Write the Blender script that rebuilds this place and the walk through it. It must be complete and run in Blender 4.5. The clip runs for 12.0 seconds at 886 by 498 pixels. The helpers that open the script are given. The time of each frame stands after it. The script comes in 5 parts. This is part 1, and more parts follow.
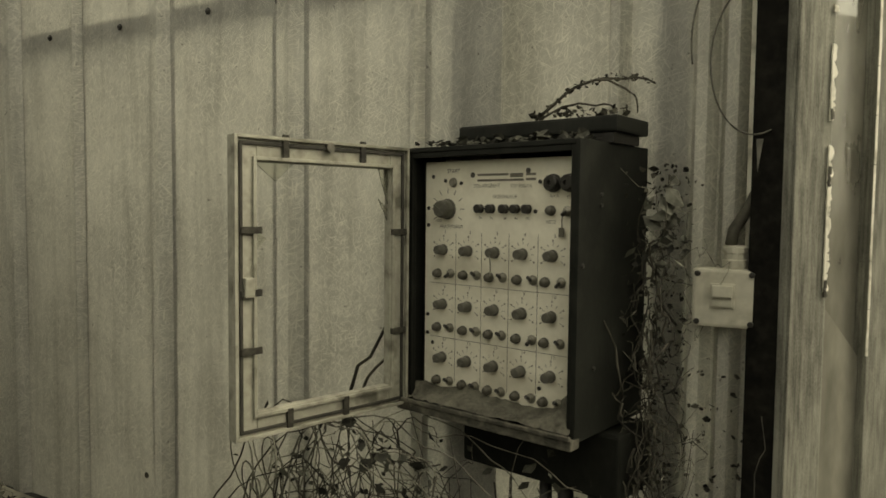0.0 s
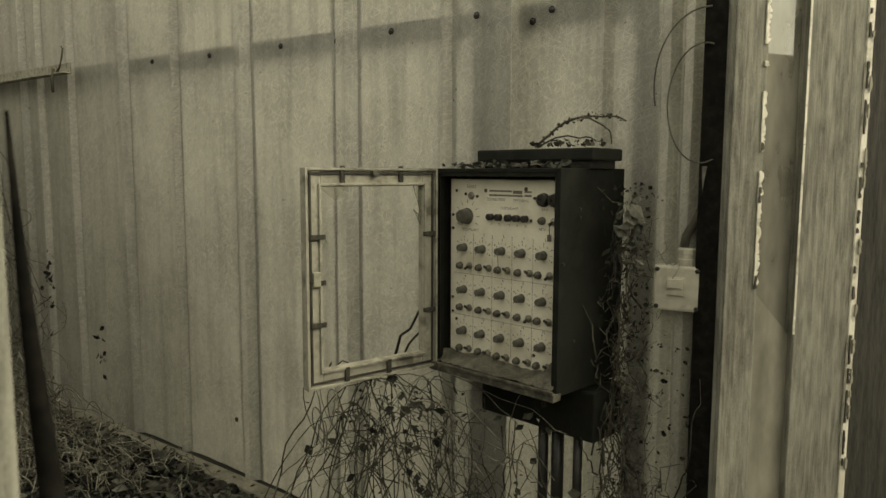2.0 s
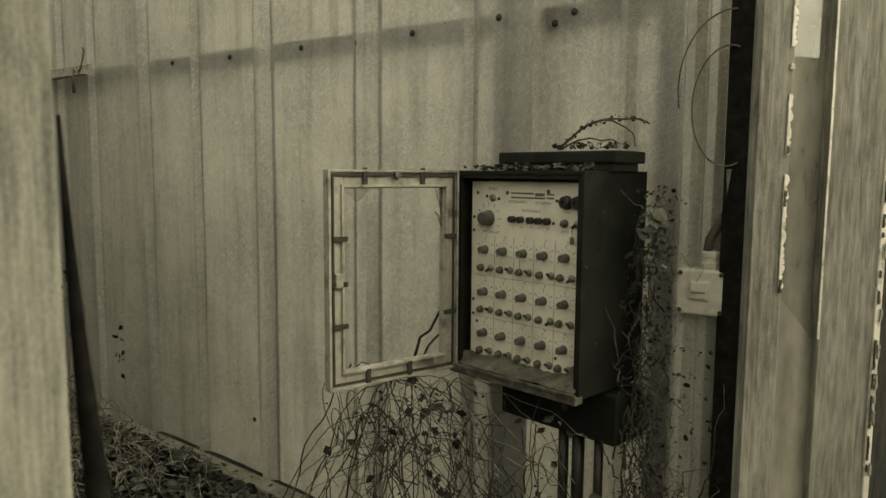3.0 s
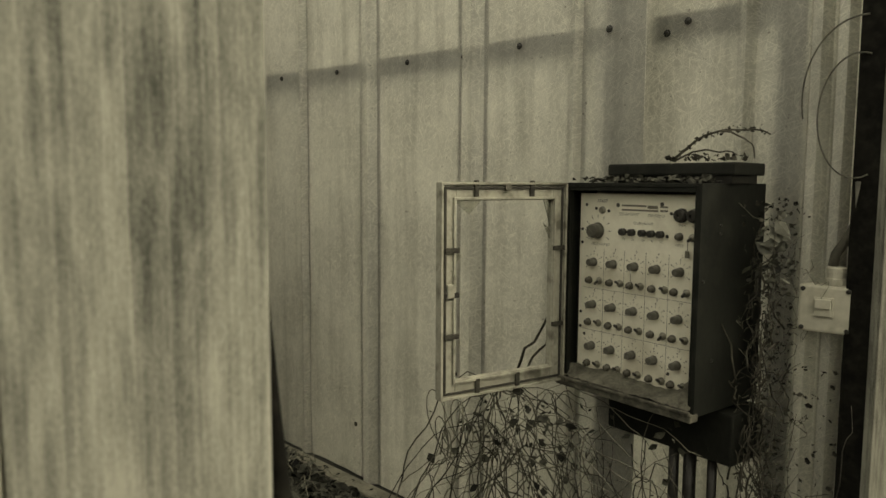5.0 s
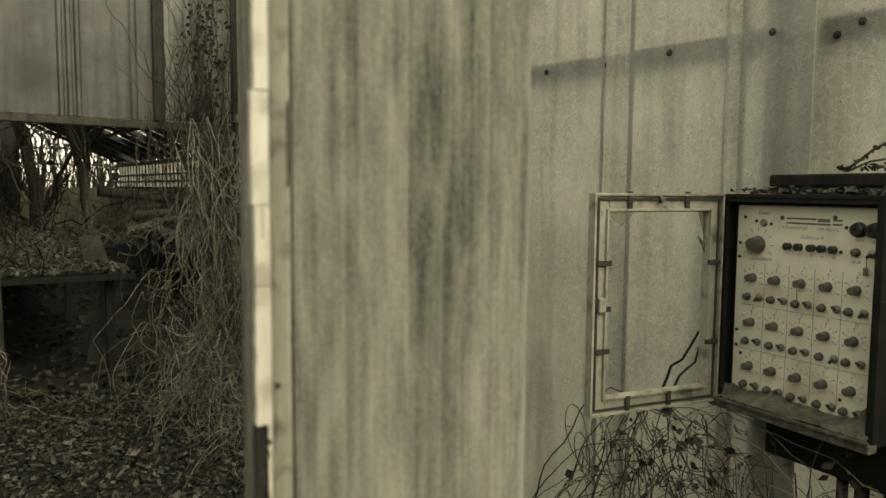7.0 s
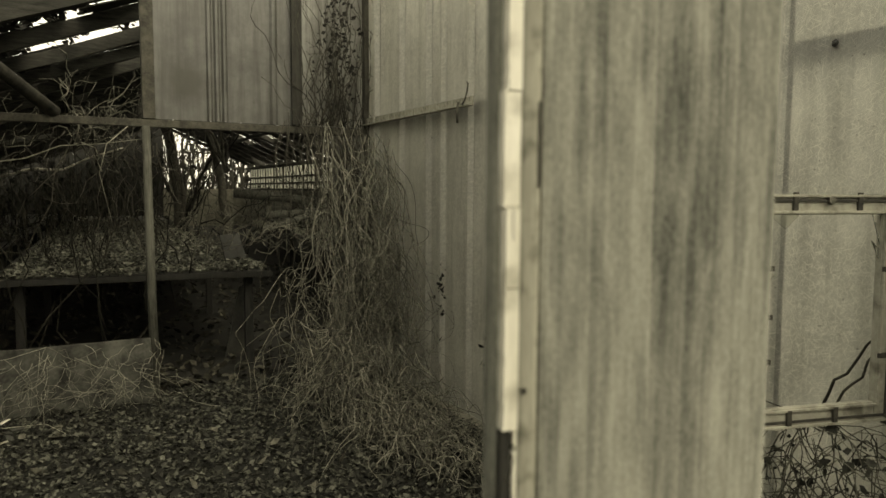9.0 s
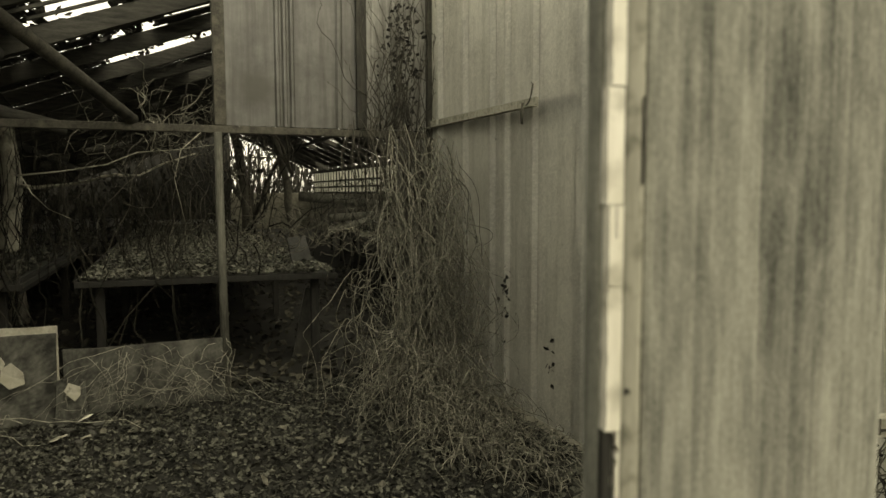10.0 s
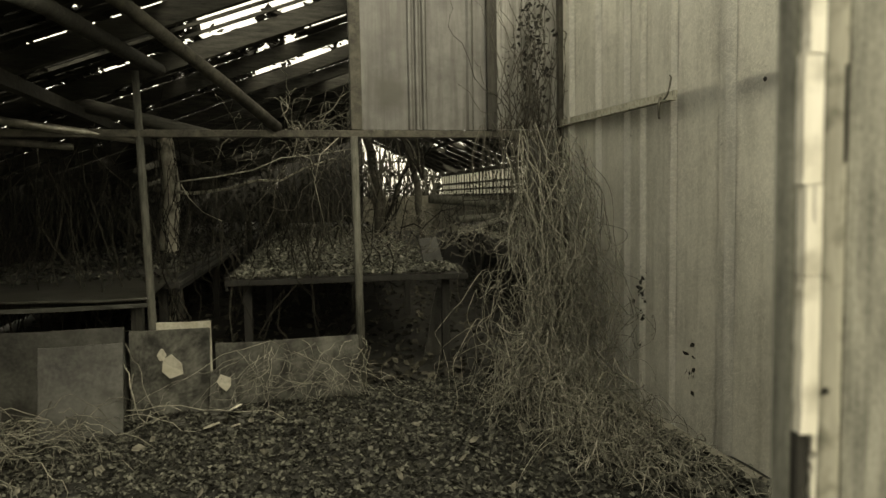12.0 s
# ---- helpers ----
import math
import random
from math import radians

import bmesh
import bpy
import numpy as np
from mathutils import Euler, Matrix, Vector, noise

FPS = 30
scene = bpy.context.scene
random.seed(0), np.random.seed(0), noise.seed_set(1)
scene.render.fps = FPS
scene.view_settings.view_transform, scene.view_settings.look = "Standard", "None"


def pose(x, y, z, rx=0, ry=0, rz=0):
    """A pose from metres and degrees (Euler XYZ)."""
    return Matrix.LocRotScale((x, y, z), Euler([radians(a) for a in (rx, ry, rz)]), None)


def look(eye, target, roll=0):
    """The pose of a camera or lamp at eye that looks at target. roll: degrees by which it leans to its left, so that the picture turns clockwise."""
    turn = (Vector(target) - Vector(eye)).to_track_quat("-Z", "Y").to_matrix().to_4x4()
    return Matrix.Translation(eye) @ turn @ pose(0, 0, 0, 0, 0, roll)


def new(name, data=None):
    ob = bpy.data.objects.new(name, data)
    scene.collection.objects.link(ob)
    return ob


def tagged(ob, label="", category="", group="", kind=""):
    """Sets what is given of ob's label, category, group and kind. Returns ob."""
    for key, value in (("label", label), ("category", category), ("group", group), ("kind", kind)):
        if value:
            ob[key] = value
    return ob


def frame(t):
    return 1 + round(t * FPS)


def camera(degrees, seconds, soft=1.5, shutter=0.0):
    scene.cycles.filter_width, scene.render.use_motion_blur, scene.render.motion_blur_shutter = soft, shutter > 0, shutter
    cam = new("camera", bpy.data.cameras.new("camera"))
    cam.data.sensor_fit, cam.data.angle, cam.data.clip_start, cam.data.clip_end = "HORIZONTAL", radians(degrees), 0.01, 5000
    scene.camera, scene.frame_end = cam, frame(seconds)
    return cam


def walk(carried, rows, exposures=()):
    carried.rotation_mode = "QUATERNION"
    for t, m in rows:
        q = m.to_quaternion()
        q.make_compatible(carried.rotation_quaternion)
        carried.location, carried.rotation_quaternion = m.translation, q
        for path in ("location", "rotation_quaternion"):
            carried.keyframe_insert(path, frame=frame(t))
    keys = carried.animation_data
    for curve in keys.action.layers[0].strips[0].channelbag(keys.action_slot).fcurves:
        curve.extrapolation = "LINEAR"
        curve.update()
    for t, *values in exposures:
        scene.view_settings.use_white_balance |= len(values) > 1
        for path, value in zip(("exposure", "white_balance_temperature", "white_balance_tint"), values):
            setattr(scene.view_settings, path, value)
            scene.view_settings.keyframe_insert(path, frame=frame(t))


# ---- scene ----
cam = camera(63.7, 12.0)
cam.data.dof.use_dof, cam.data.dof.focus_distance, cam.data.dof.aperture_fstop = True, 3.2, 6.0
EV = 1.1
PATH = [
    (0, (-0.035, -0.055, 1.334), (-1.102, 1.633, 1.221), 0.6),
    (0.5, (0.085, -0.174, 1.380), (-1.027, 1.482, 1.227), 0.4),
    (1, (0.225, -0.313, 1.463), (-0.926, 1.308, 1.242), 0.4),
    (1.5, (0.337, -0.405, 1.470), (-0.850, 1.190, 1.257), 0.3),
    (2, (0.363, -0.426, 1.478), (-0.841, 1.156, 1.265), 0.2),
    (2.5, (0.350, -0.435, 1.478), (-0.863, 1.141, 1.268), 0.4),
    (3, (0.335, -0.447, 1.482), (-0.893, 1.117, 1.271), 0.4),
    (5, (0.280, -0.523, 1.495), (-1.120, 0.893, 1.305), 0.3),
    (5.5, (0.264, -0.548, 1.496), (-1.181, 0.822, 1.315), 0.3),
    (6, (0.235, -0.566, 1.498), (-1.264, 0.747, 1.322), 0.4),
    (6.5, (0.194, -0.587, 1.497), (-1.348, 0.675, 1.328), 0.3),
    (7, (0.178, -0.617, 1.498), (-1.416, 0.579, 1.333), 0.4),
    (9, (0.112, -0.694, 1.498), (-1.651, 0.236, 1.334), 0.3),
    (9.5, (0.106, -0.71, 1.498), (-1.693, 0.148, 1.334), -0.0),
    (10, (0.099, -0.721, 1.495), (-1.736, 0.058, 1.337), -0.2),
    (10.5, (0.092, -0.728, 1.492), (-1.775, -0.027, 1.338), -0.4),
    (11, (0.085, -0.736, 1.489), (-1.812, -0.121, 1.335), -0.7),
    (11.5, (0.08, -0.74, 1.488), (-1.843, -0.212, 1.332), -1.0),
    (12, (0.077, -0.746, 1.483), (-1.868, -0.303, 1.334), -1.0),
]
walk(cam, [(t, look(eye, target, roll)) for t, eye, target, roll in PATH],
     exposures=[(0, EV, 9000, 2), (9.5, EV, 9000, 2), (12, EV + 0.25, 9000, 2)])

# ---- world and light ----
world = bpy.data.worlds.new("overcast_sky")
scene.world = world
world.use_nodes = True
wn, wl = world.node_tree.nodes, world.node_tree.links
wn.clear()
sky = wn.new("ShaderNodeTexSky")
sky.sky_type, sky.sun_disc = "NISHITA", False
sky.sun_elevation, sky.sun_rotation = radians(48), radians(68)
grey = wn.new("ShaderNodeHueSaturation")
grey.inputs["Saturation"].default_value = 0.12
back = wn.new("ShaderNodeBackground")
back.inputs["Strength"].default_value = 0.15
wout = wn.new("ShaderNodeOutputWorld")
wl.new(sky.outputs[0], grey.inputs["Color"])
wl.new(grey.outputs[0], back.inputs["Color"])
wl.new(back.outputs[0], wout.inputs["Surface"])

sun_data = bpy.data.lights.new("sun", "SUN")
sun_data.energy, sun_data.angle, sun_data.color = 0.6, radians(50), (1.0, 0.97, 0.92)
sun = new("sun", sun_data)
sun.matrix_world = look((7.5, 3.0, 9.0), (0, 0, 0))


# ---- materials ----
def material(name, dark, light, rough=0.8, scale=6.0, stretch=(1, 1, 1), bump=0.3, fine=60.0, metal=0.0,
             stain=None, stain_scale=2.0, stain_amount=0.5, spec=0.4, vary=0.0, detail=8.0):
    """Two-scale procedural surface: broad tone from dark to light, fine grain, optional stains, relief."""
    m = bpy.data.materials.new(name)
    m.use_nodes = True
    n, l = m.node_tree.nodes, m.node_tree.links
    b = n["Principled BSDF"]
    tc = n.new("ShaderNodeTexCoord")
    mp = n.new("ShaderNodeMapping")
    mp.inputs["Scale"].default_value = stretch
    l.new(tc.outputs["Object"], mp.inputs["Vector"])
    n1 = n.new("ShaderNodeTexNoise")
    n1.inputs["Scale"].default_value, n1.inputs["Detail"].default_value, n1.inputs["Roughness"].default_value = scale, detail, 0.65
    l.new(mp.outputs[0], n1.inputs["Vector"])
    n2 = n.new("ShaderNodeTexNoise")
    n2.inputs["Scale"].default_value, n2.inputs["Detail"].default_value = fine, 4
    l.new(mp.outputs[0], n2.inputs["Vector"])
    mixf = n.new("ShaderNodeMath")
    mixf.operation = "MULTIPLY_ADD"
    mixf.inputs[1].default_value = 0.35
    l.new(n2.outputs["Fac"], mixf.inputs[0])
    sub = n.new("ShaderNodeMath")
    sub.operation = "SUBTRACT"
    sub.inputs[1].default_value = 0.175
    l.new(n1.outputs["Fac"], sub.inputs[0])
    l.new(sub.outputs[0], mixf.inputs[2])
    ramp = n.new("ShaderNodeValToRGB")
    ramp.color_ramp.elements[0].position, ramp.color_ramp.elements[1].position = 0.3, 0.7
    ramp.color_ramp.elements[0].color, ramp.color_ramp.elements[1].color = (*dark, 1), (*light, 1)
    l.new(mixf.outputs[0], ramp.inputs["Fac"])
    col = ramp.outputs["Color"]
    if stain:
        ns = n.new("ShaderNodeTexNoise")
        ns.inputs["Scale"].default_value, ns.inputs["Detail"].default_value = stain_scale, 7
        l.new(tc.outputs["Object"], ns.inputs["Vector"])
        rs = n.new("ShaderNodeValToRGB")
        rs.color_ramp.elements[0].position, rs.color_ramp.elements[1].position = 0.5, 0.68
        rs.color_ramp.elements[1].color = (stain_amount,) * 3 + (1,)
        l.new(ns.outputs["Fac"], rs.inputs["Fac"])
        mx = n.new("ShaderNodeMixRGB")
        mx.inputs["Color2"].default_value = (*stain, 1)
        l.new(rs.outputs["Color"], mx.inputs["Fac"])
        l.new(col, mx.inputs["Color1"])
        col = mx.outputs["Color"]
    if vary:
        info = n.new("ShaderNodeNewGeometry")
        mr = n.new("ShaderNodeMapRange")
        mr.inputs["To Min"].default_value, mr.inputs["To Max"].default_value = 1 - vary, 1 + vary
        l.new(info.outputs["Random Per Island"], mr.inputs["Value"])
        hv = n.new("ShaderNodeHueSaturation")
        l.new(mr.outputs[0], hv.inputs["Value"])
        l.new(col, hv.inputs["Color"])
        col = hv.outputs["Color"]
    l.new(col, b.inputs["Base Color"])
    b.inputs["Roughness"].default_value, b.inputs["Metallic"].default_value = rough, metal
    b.inputs["Specular IOR Level"].default_value = spec
    if bump:
        bp = n.new("ShaderNodeBump")
        bp.inputs["Strength"].default_value, bp.inputs["Distance"].default_value = bump, 0.004
        l.new(mixf.outputs[0], bp.inputs["Height"])
        l.new(bp.outputs[0], b.inputs["Normal"])
    return m


def sheet_material(name, base, through_share=0.45, fibres=True, stain=(0.1, 0.1, 0.07), stain_amount=0.55, stain_from=0.48, blot=None, dull=0.72):
    """Glass-fibre sheet: dull, lets light through, random strands showing in it, weathered in streaks."""
    m = bpy.data.materials.new(name)
    m.use_nodes = True
    n, l = m.node_tree.nodes, m.node_tree.links
    n.remove(n["Principled BSDF"])
    out = n["Material Output"]
    tc = n.new("ShaderNodeTexCoord")
    total = None
    if fibres:
        for k, ang in enumerate((14, 38, 63, 88, 117, 150)):
            mp = n.new("ShaderNodeMapping")
            mp.inputs["Rotation"].default_value = (0, radians(ang), 0)
            mp.inputs["Location"].default_value = (k * 3.1, 0, k * 1.7)
            l.new(tc.outputs["Object"], mp.inputs["Vector"])
            mq = n.new("ShaderNodeMapping")
            mq.inputs["Scale"].default_value = (20, 20, 290)
            l.new(mp.outputs[0], mq.inputs["Vector"])
            nz = n.new("ShaderNodeTexNoise")
            nz.inputs["Scale"].default_value, nz.inputs["Detail"].default_value = 1.0, 1.5
            nz.inputs["Distortion"].default_value = 0.6
            l.new(mq.outputs[0], nz.inputs["Vector"])
            rp = n.new("ShaderNodeMapRange")
            rp.inputs["From Min"].default_value, rp.inputs["From Max"].default_value = 0.58, 0.7
            l.new(nz.outputs["Fac"], rp.inputs["Value"])
            if total is None:
                total = rp.outputs[0]
            else:
                ad = n.new("ShaderNodeMath")
                ad.operation = "MAXIMUM"
                l.new(total, ad.inputs[0])
                l.new(rp.outputs[0], ad.inputs[1])
                total = ad.outputs[0]
    big = n.new("ShaderNodeTexNoise")
    big.inputs["Scale"].default_value, big.inputs["Detail"].default_value = 3.0, 8
    big.inputs["Roughness"].default_value = 0.7
    l.new(tc.outputs["Object"], big.inputs["Vector"])
    ramp = n.new("ShaderNodeValToRGB")
    ramp.color_ramp.elements[0].position, ramp.color_ramp.elements[1].position = 0.3, 0.72
    ramp.color_ramp.elements[0].color = (base * dull, base * dull, base * dull * 0.92, 1)
    ramp.color_ramp.elements[1].color = (base * 1.08, base * 1.08, base, 1)
    l.new(big.outputs["Fac"], ramp.inputs["Fac"])
    col = ramp.outputs["Color"]
    if total is not None:
        mx = n.new("ShaderNodeMixRGB")
        mx.inputs["Color2"].default_value = (0.84, 0.83, 0.76, 1)
        fs = n.new("ShaderNodeMath")
        fs.operation = "MULTIPLY"
        fs.inputs[1].default_value = 0.85
        l.new(total, fs.inputs[0])
        l.new(fs.outputs[0], mx.inputs["Fac"])
        l.new(col, mx.inputs["Color1"])
        col = mx.outputs["Color"]
    # streaked grime running down
    ms = n.new("ShaderNodeMapping")
    ms.inputs["Scale"].default_value = (9, 9, 0.7)
    l.new(tc.outputs["Object"], ms.inputs["Vector"])
    st = n.new("ShaderNodeTexNoise")
    st.inputs["Scale"].default_value, st.inputs["Detail"].default_value = 1.3, 9
    st.inputs["Roughness"].default_value = 0.62
    l.new(ms.outputs[0], st.inputs["Vector"])
    sr = n.new("ShaderNodeValToRGB")
    sr.color_ramp.elements[0].position, sr.color_ramp.elements[1].position = stain_from, stain_from + 0.3
    sr.color_ramp.elements[1].color = (stain_amount,) * 3 + (1,)
    l.new(st.outputs["Fac"], sr.inputs["Fac"])
    m2 = n.new("ShaderNodeMixRGB")
    m2.inputs["Color2"].default_value = (*stain, 1)
    l.new(sr.outputs["Color"], m2.inputs["Fac"])
    l.new(col, m2.inputs["Color1"])
    col = m2.outputs["Color"]
    # small dark specks
    sp = n.new("ShaderNodeTexNoise")
    sp.inputs["Scale"].default_value, sp.inputs["Detail"].default_value = 55, 3
    l.new(tc.outputs["Object"], sp.inputs["Vector"])
    spr = n.new("ShaderNodeMapRange")
    spr.inputs["From Min"].default_value, spr.inputs["From Max"].default_value = 0.69, 0.76
    spr.inputs["To Max"].default_value = 0.6
    l.new(sp.outputs["Fac"], spr.inputs["Value"])
    m3 = n.new("ShaderNodeMixRGB")
    m3.inputs["Color2"].default_value = (0.06, 0.055, 0.04, 1)
    l.new(spr.outputs[0], m3.inputs["Fac"])
    l.new(col, m3.inputs["Color1"])
    col = m3.outputs["Color"]
    if blot:
        # one large damp stain with a soft uneven edge
        bx, bz, br = blot
        wv = n.new("ShaderNodeTexNoise")
        wv.inputs["Scale"].default_value, wv.inputs["Detail"].default_value = 9.0, 6
        l.new(tc.outputs["Object"], wv.inputs["Vector"])
        warp = n.new("ShaderNodeMixRGB")
        warp.blend_type = "ADD"
        warp.inputs["Fac"].default_value = 0.13
        l.new(tc.outputs["Object"], warp.inputs["Color1"])
        l.new(wv.outputs["Color"], warp.inputs["Color2"])
        far = n.new("ShaderNodeVectorMath")
        far.operation = "DISTANCE"
        far.inputs[1].default_value = (bx + 0.065, 0.065, bz + 0.065)
        l.new(warp.outputs["Color"], far.inputs[0])
        fall = n.new("ShaderNodeMapRange")
        fall.inputs["From Min"].default_value, fall.inputs["From Max"].default_value = br * 0.45, br * 1.25
        fall.inputs["To Min"].default_value, fall.inputs["To Max"].default_value = 0.75, 0.0
        l.new(far.outputs["Value"], fall.inputs["Value"])
        m4 = n.new("ShaderNodeMixRGB")
        m4.inputs["Color2"].default_value = (0.05, 0.048, 0.035, 1)
        l.new(fall.outputs[0], m4.inputs["Fac"])
        l.new(col, m4.inputs["Color1"])
        col = m4.outputs["Color"]
    di, tr, gl = n.new("ShaderNodeBsdfDiffuse"), n.new("ShaderNodeBsdfTranslucent"), n.new("ShaderNodeBsdfGlossy")
    gl.inputs["Roughness"].default_value = 0.45
    gl.inputs["Color"].default_value = (0.8, 0.8, 0.8, 1)
    l.new(col, di.inputs["Color"])
    l.new(col, tr.inputs["Color"])
    bp = n.new("ShaderNodeBump")
    bp.inputs["Strength"].default_value, bp.inputs["Distance"].default_value = 0.35, 0.003
    l.new(total if total is not None else big.outputs["Fac"], bp.inputs["Height"])
    for sh in (di, gl):
        l.new(bp.outputs[0], sh.inputs["Normal"])
    a = n.new("ShaderNodeMixShader")
    a.inputs[0].default_value = through_share
    l.new(di.outputs[0], a.inputs[1])
    l.new(tr.outputs[0], a.inputs[2])
    c = n.new("ShaderNodeMixShader")
    c.inputs[0].default_value = 0.05
    l.new(a.outputs[0], c.inputs[1])
    l.new(gl.outputs[0], c.inputs[2])
    l.new(c.outputs[0], out.inputs["Surface"])
    return m


def wood_material(name, dark, light, seed=0.0, bump=0.8):
    """Silvered bare wood: broad patches, upright grain lines, fine speckle of torn fibres."""
    m = bpy.data.materials.new(name)
    m.use_nodes = True
    n, l = m.node_tree.nodes, m.node_tree.links
    b = n["Principled BSDF"]
    tc = n.new("ShaderNodeTexCoord")
    total = None
    for scale, detail, share, ofs in (((11, 11, 2.2), 6, 0.52, 0.0), ((60, 60, 11), 7, 0.5, 6.0), ((190, 190, 2.2), 3, 0.36, 4.0), ((430, 430, 210), 3, 0.34, 9.0), ((42, 42, 1.1), 4, 0.16, 2.0)):
        mp = n.new("ShaderNodeMapping")
        mp.inputs["Scale"].default_value = scale
        mp.inputs["Location"].default_value = (ofs + seed, ofs, seed)
        l.new(tc.outputs["Object"], mp.inputs["Vector"])
        nz = n.new("ShaderNodeTexNoise")
        nz.inputs["Scale"].default_value, nz.inputs["Detail"].default_value, nz.inputs["Distortion"].default_value = 1.0, detail, 0.5
        l.new(mp.outputs[0], nz.inputs["Vector"])
        md = n.new("ShaderNodeMath")
        md.operation = "MULTIPLY_ADD"
        md.inputs[1].default_value = share
        md.inputs[2].default_value = -0.5 * share
        l.new(nz.outputs["Fac"], md.inputs[0])
        if total is None:
            total = md.outputs[0]
        else:
            ad = n.new("ShaderNodeMath")
            ad.operation = "ADD"
            l.new(total, ad.inputs[0])
            l.new(md.outputs[0], ad.inputs[1])
            total = ad.outputs[0]
    ramp = n.new("ShaderNodeValToRGB")
    e = ramp.color_ramp.elements
    e[0].position, e[1].position = 0.0, 1.0
    e[0].color, e[1].color = (*dark, 1), (*light, 1)
    sh = n.new("ShaderNodeMapRange")
    sh.inputs["From Min"].default_value, sh.inputs["From Max"].default_value = -0.19, 0.2
    l.new(total, sh.inputs["Value"])
    l.new(sh.outputs[0], ramp.inputs["Fac"])
    l.new(ramp.outputs["Color"], b.inputs["Base Color"])
    b.inputs["Roughness"].default_value = 0.88
    b.inputs["Specular IOR Level"].default_value = 0.25
    bp = n.new("ShaderNodeBump")
    bp.inputs["Strength"].default_value, bp.inputs["Distance"].default_value = bump, 0.003
    l.new(total, bp.inputs["Height"])
    l.new(bp.outputs[0], b.inputs["Normal"])
    return m


def glass_material(name, tint=(0.85, 0.86, 0.8), dust=0.0):
    m = bpy.data.materials.new(name)
    m.use_nodes = True
    n, l = m.node_tree.nodes, m.node_tree.links
    b = n["Principled BSDF"]
    b.inputs["Base Color"].default_value = (*tint, 1)
    b.inputs["Transmission Weight"].default_value = 1.0
    b.inputs["Roughness"].default_value = 0.06
    b.inputs["IOR"].default_value = 1.45
    if dust:
        out = n["Material Output"]
        d, mix, nz = n.new("ShaderNodeBsdfDiffuse"), n.new("ShaderNodeMixShader"), n.new("ShaderNodeTexNoise")
        tcs, mps = n.new("ShaderNodeTexCoord"), n.new("ShaderNodeMapping")
        mps.inputs["Scale"].default_value = (2.5, 2.5, 1.0)
        dr = n.new("ShaderNodeValToRGB")
        dr.color_ramp.elements[0].position, dr.color_ramp.elements[1].position = 0.3, 0.7
        dr.color_ramp.elements[0].color, dr.color_ramp.elements[1].color = (0.24, 0.235, 0.195, 1), (0.42, 0.41, 0.345, 1)
        l.new(nz.outputs["Fac"], dr.inputs["Fac"])
        l.new(dr.outputs["Color"], d.inputs["Color"])
        nz.inputs["Scale"].default_value, nz.inputs["Detail"].default_value = 5, 9
        mr = n.new("ShaderNodeMapRange")
        mr.inputs["To Min"].default_value, mr.inputs["To Max"].default_value = dust - 0.15, min(1.0, dust + 0.15)
        l.new(tcs.outputs["Object"], mps.inputs["Vector"])
        l.new(mps.outputs[0], nz.inputs["Vector"])
        l.new(nz.outputs["Fac"], mr.inputs["Value"])
        l.new(mr.outputs[0], mix.inputs[0])
        l.new(b.outputs[0], mix.inputs[1])
        l.new(d.outputs[0], mix.inputs[2])
        l.new(mix.outputs[0], out.inputs["Surface"])
    return m


GRP = sheet_material("fibreglass_sheet", 0.65, 0.66, stain_amount=0.36)
GRP_OLD = sheet_material("streaked_sheet", 0.21, 0.3, False, (0.035, 0.033, 0.024), 0.8, 0.42, (0.1, 2.27, 0.17), 0.4)
GRP_MOSSY = sheet_material("mossy_pale_sheet", 0.5, 0.3, False, (0.045, 0.043, 0.031), 0.9, 0.4, None, 0.4)
WOOD = wood_material("weathered_wood", (0.065, 0.069, 0.058), (0.355, 0.355, 0.303))
WOOD_DARK = material("dark_old_wood", (0.0145, 0.0143, 0.0122), (0.0606, 0.0595, 0.0496), 0.9, 5, (8, 8, 0.8), 0.5, 40)
RAFTER = material("rafter_wood", (0.012, 0.012, 0.0101), (0.058, 0.0573, 0.048), 0.9, 6, (6, 0.8, 6), 0.5, 40)
PAINT = material("cracked_white_paint", (0.62, 0.6, 0.5), (0.86, 0.84, 0.74), 0.55, 9, (4, 4, 0.6), 0.35, 60, stain=(0.26, 0.25, 0.19), stain_scale=22, stain_amount=0.8)
PAINT_WORN = material("worn_grey_paint", (0.22, 0.215, 0.175), (0.43, 0.42, 0.345), 0.75, 9, (4, 4, 0.5), 0.6, 50, stain=(0.1, 0.1, 0.075), stain_scale=45, stain_amount=0.85)
CAB = material("dark_grey_enamel", (0.009, 0.0098, 0.0085), (0.021, 0.0228, 0.0195), 0.55, 5, (1, 1, 0.6), 0.1, 90, stain=(0.034, 0.036, 0.03), stain_scale=11, stain_amount=0.4, spec=0.15)
FRAME = material("door_frame_grey", (0.25, 0.246, 0.203), (0.45, 0.443, 0.37), 0.5, 9, (1, 1, 1), 0.2, 70, stain=(0.08, 0.076, 0.058), stain_scale=16, stain_amount=0.8)
GASKET = material("rubber_gasket", (0.02, 0.02, 0.018), (0.07, 0.066, 0.055), 0.8, 12, (1, 1, 1), 0.3)
PLATE = material("face_plate_paint", (0.7, 0.68, 0.57), (0.84, 0.82, 0.7), 0.42, 5, (1, 1, 1), 0.05, 90, stain=(0.4, 0.37, 0.28), stain_scale=7, stain_amount=0.5)
INK = material("black_print", (0.05, 0.05, 0.045), (0.1, 0.1, 0.085), 0.6, 30, bump=0)
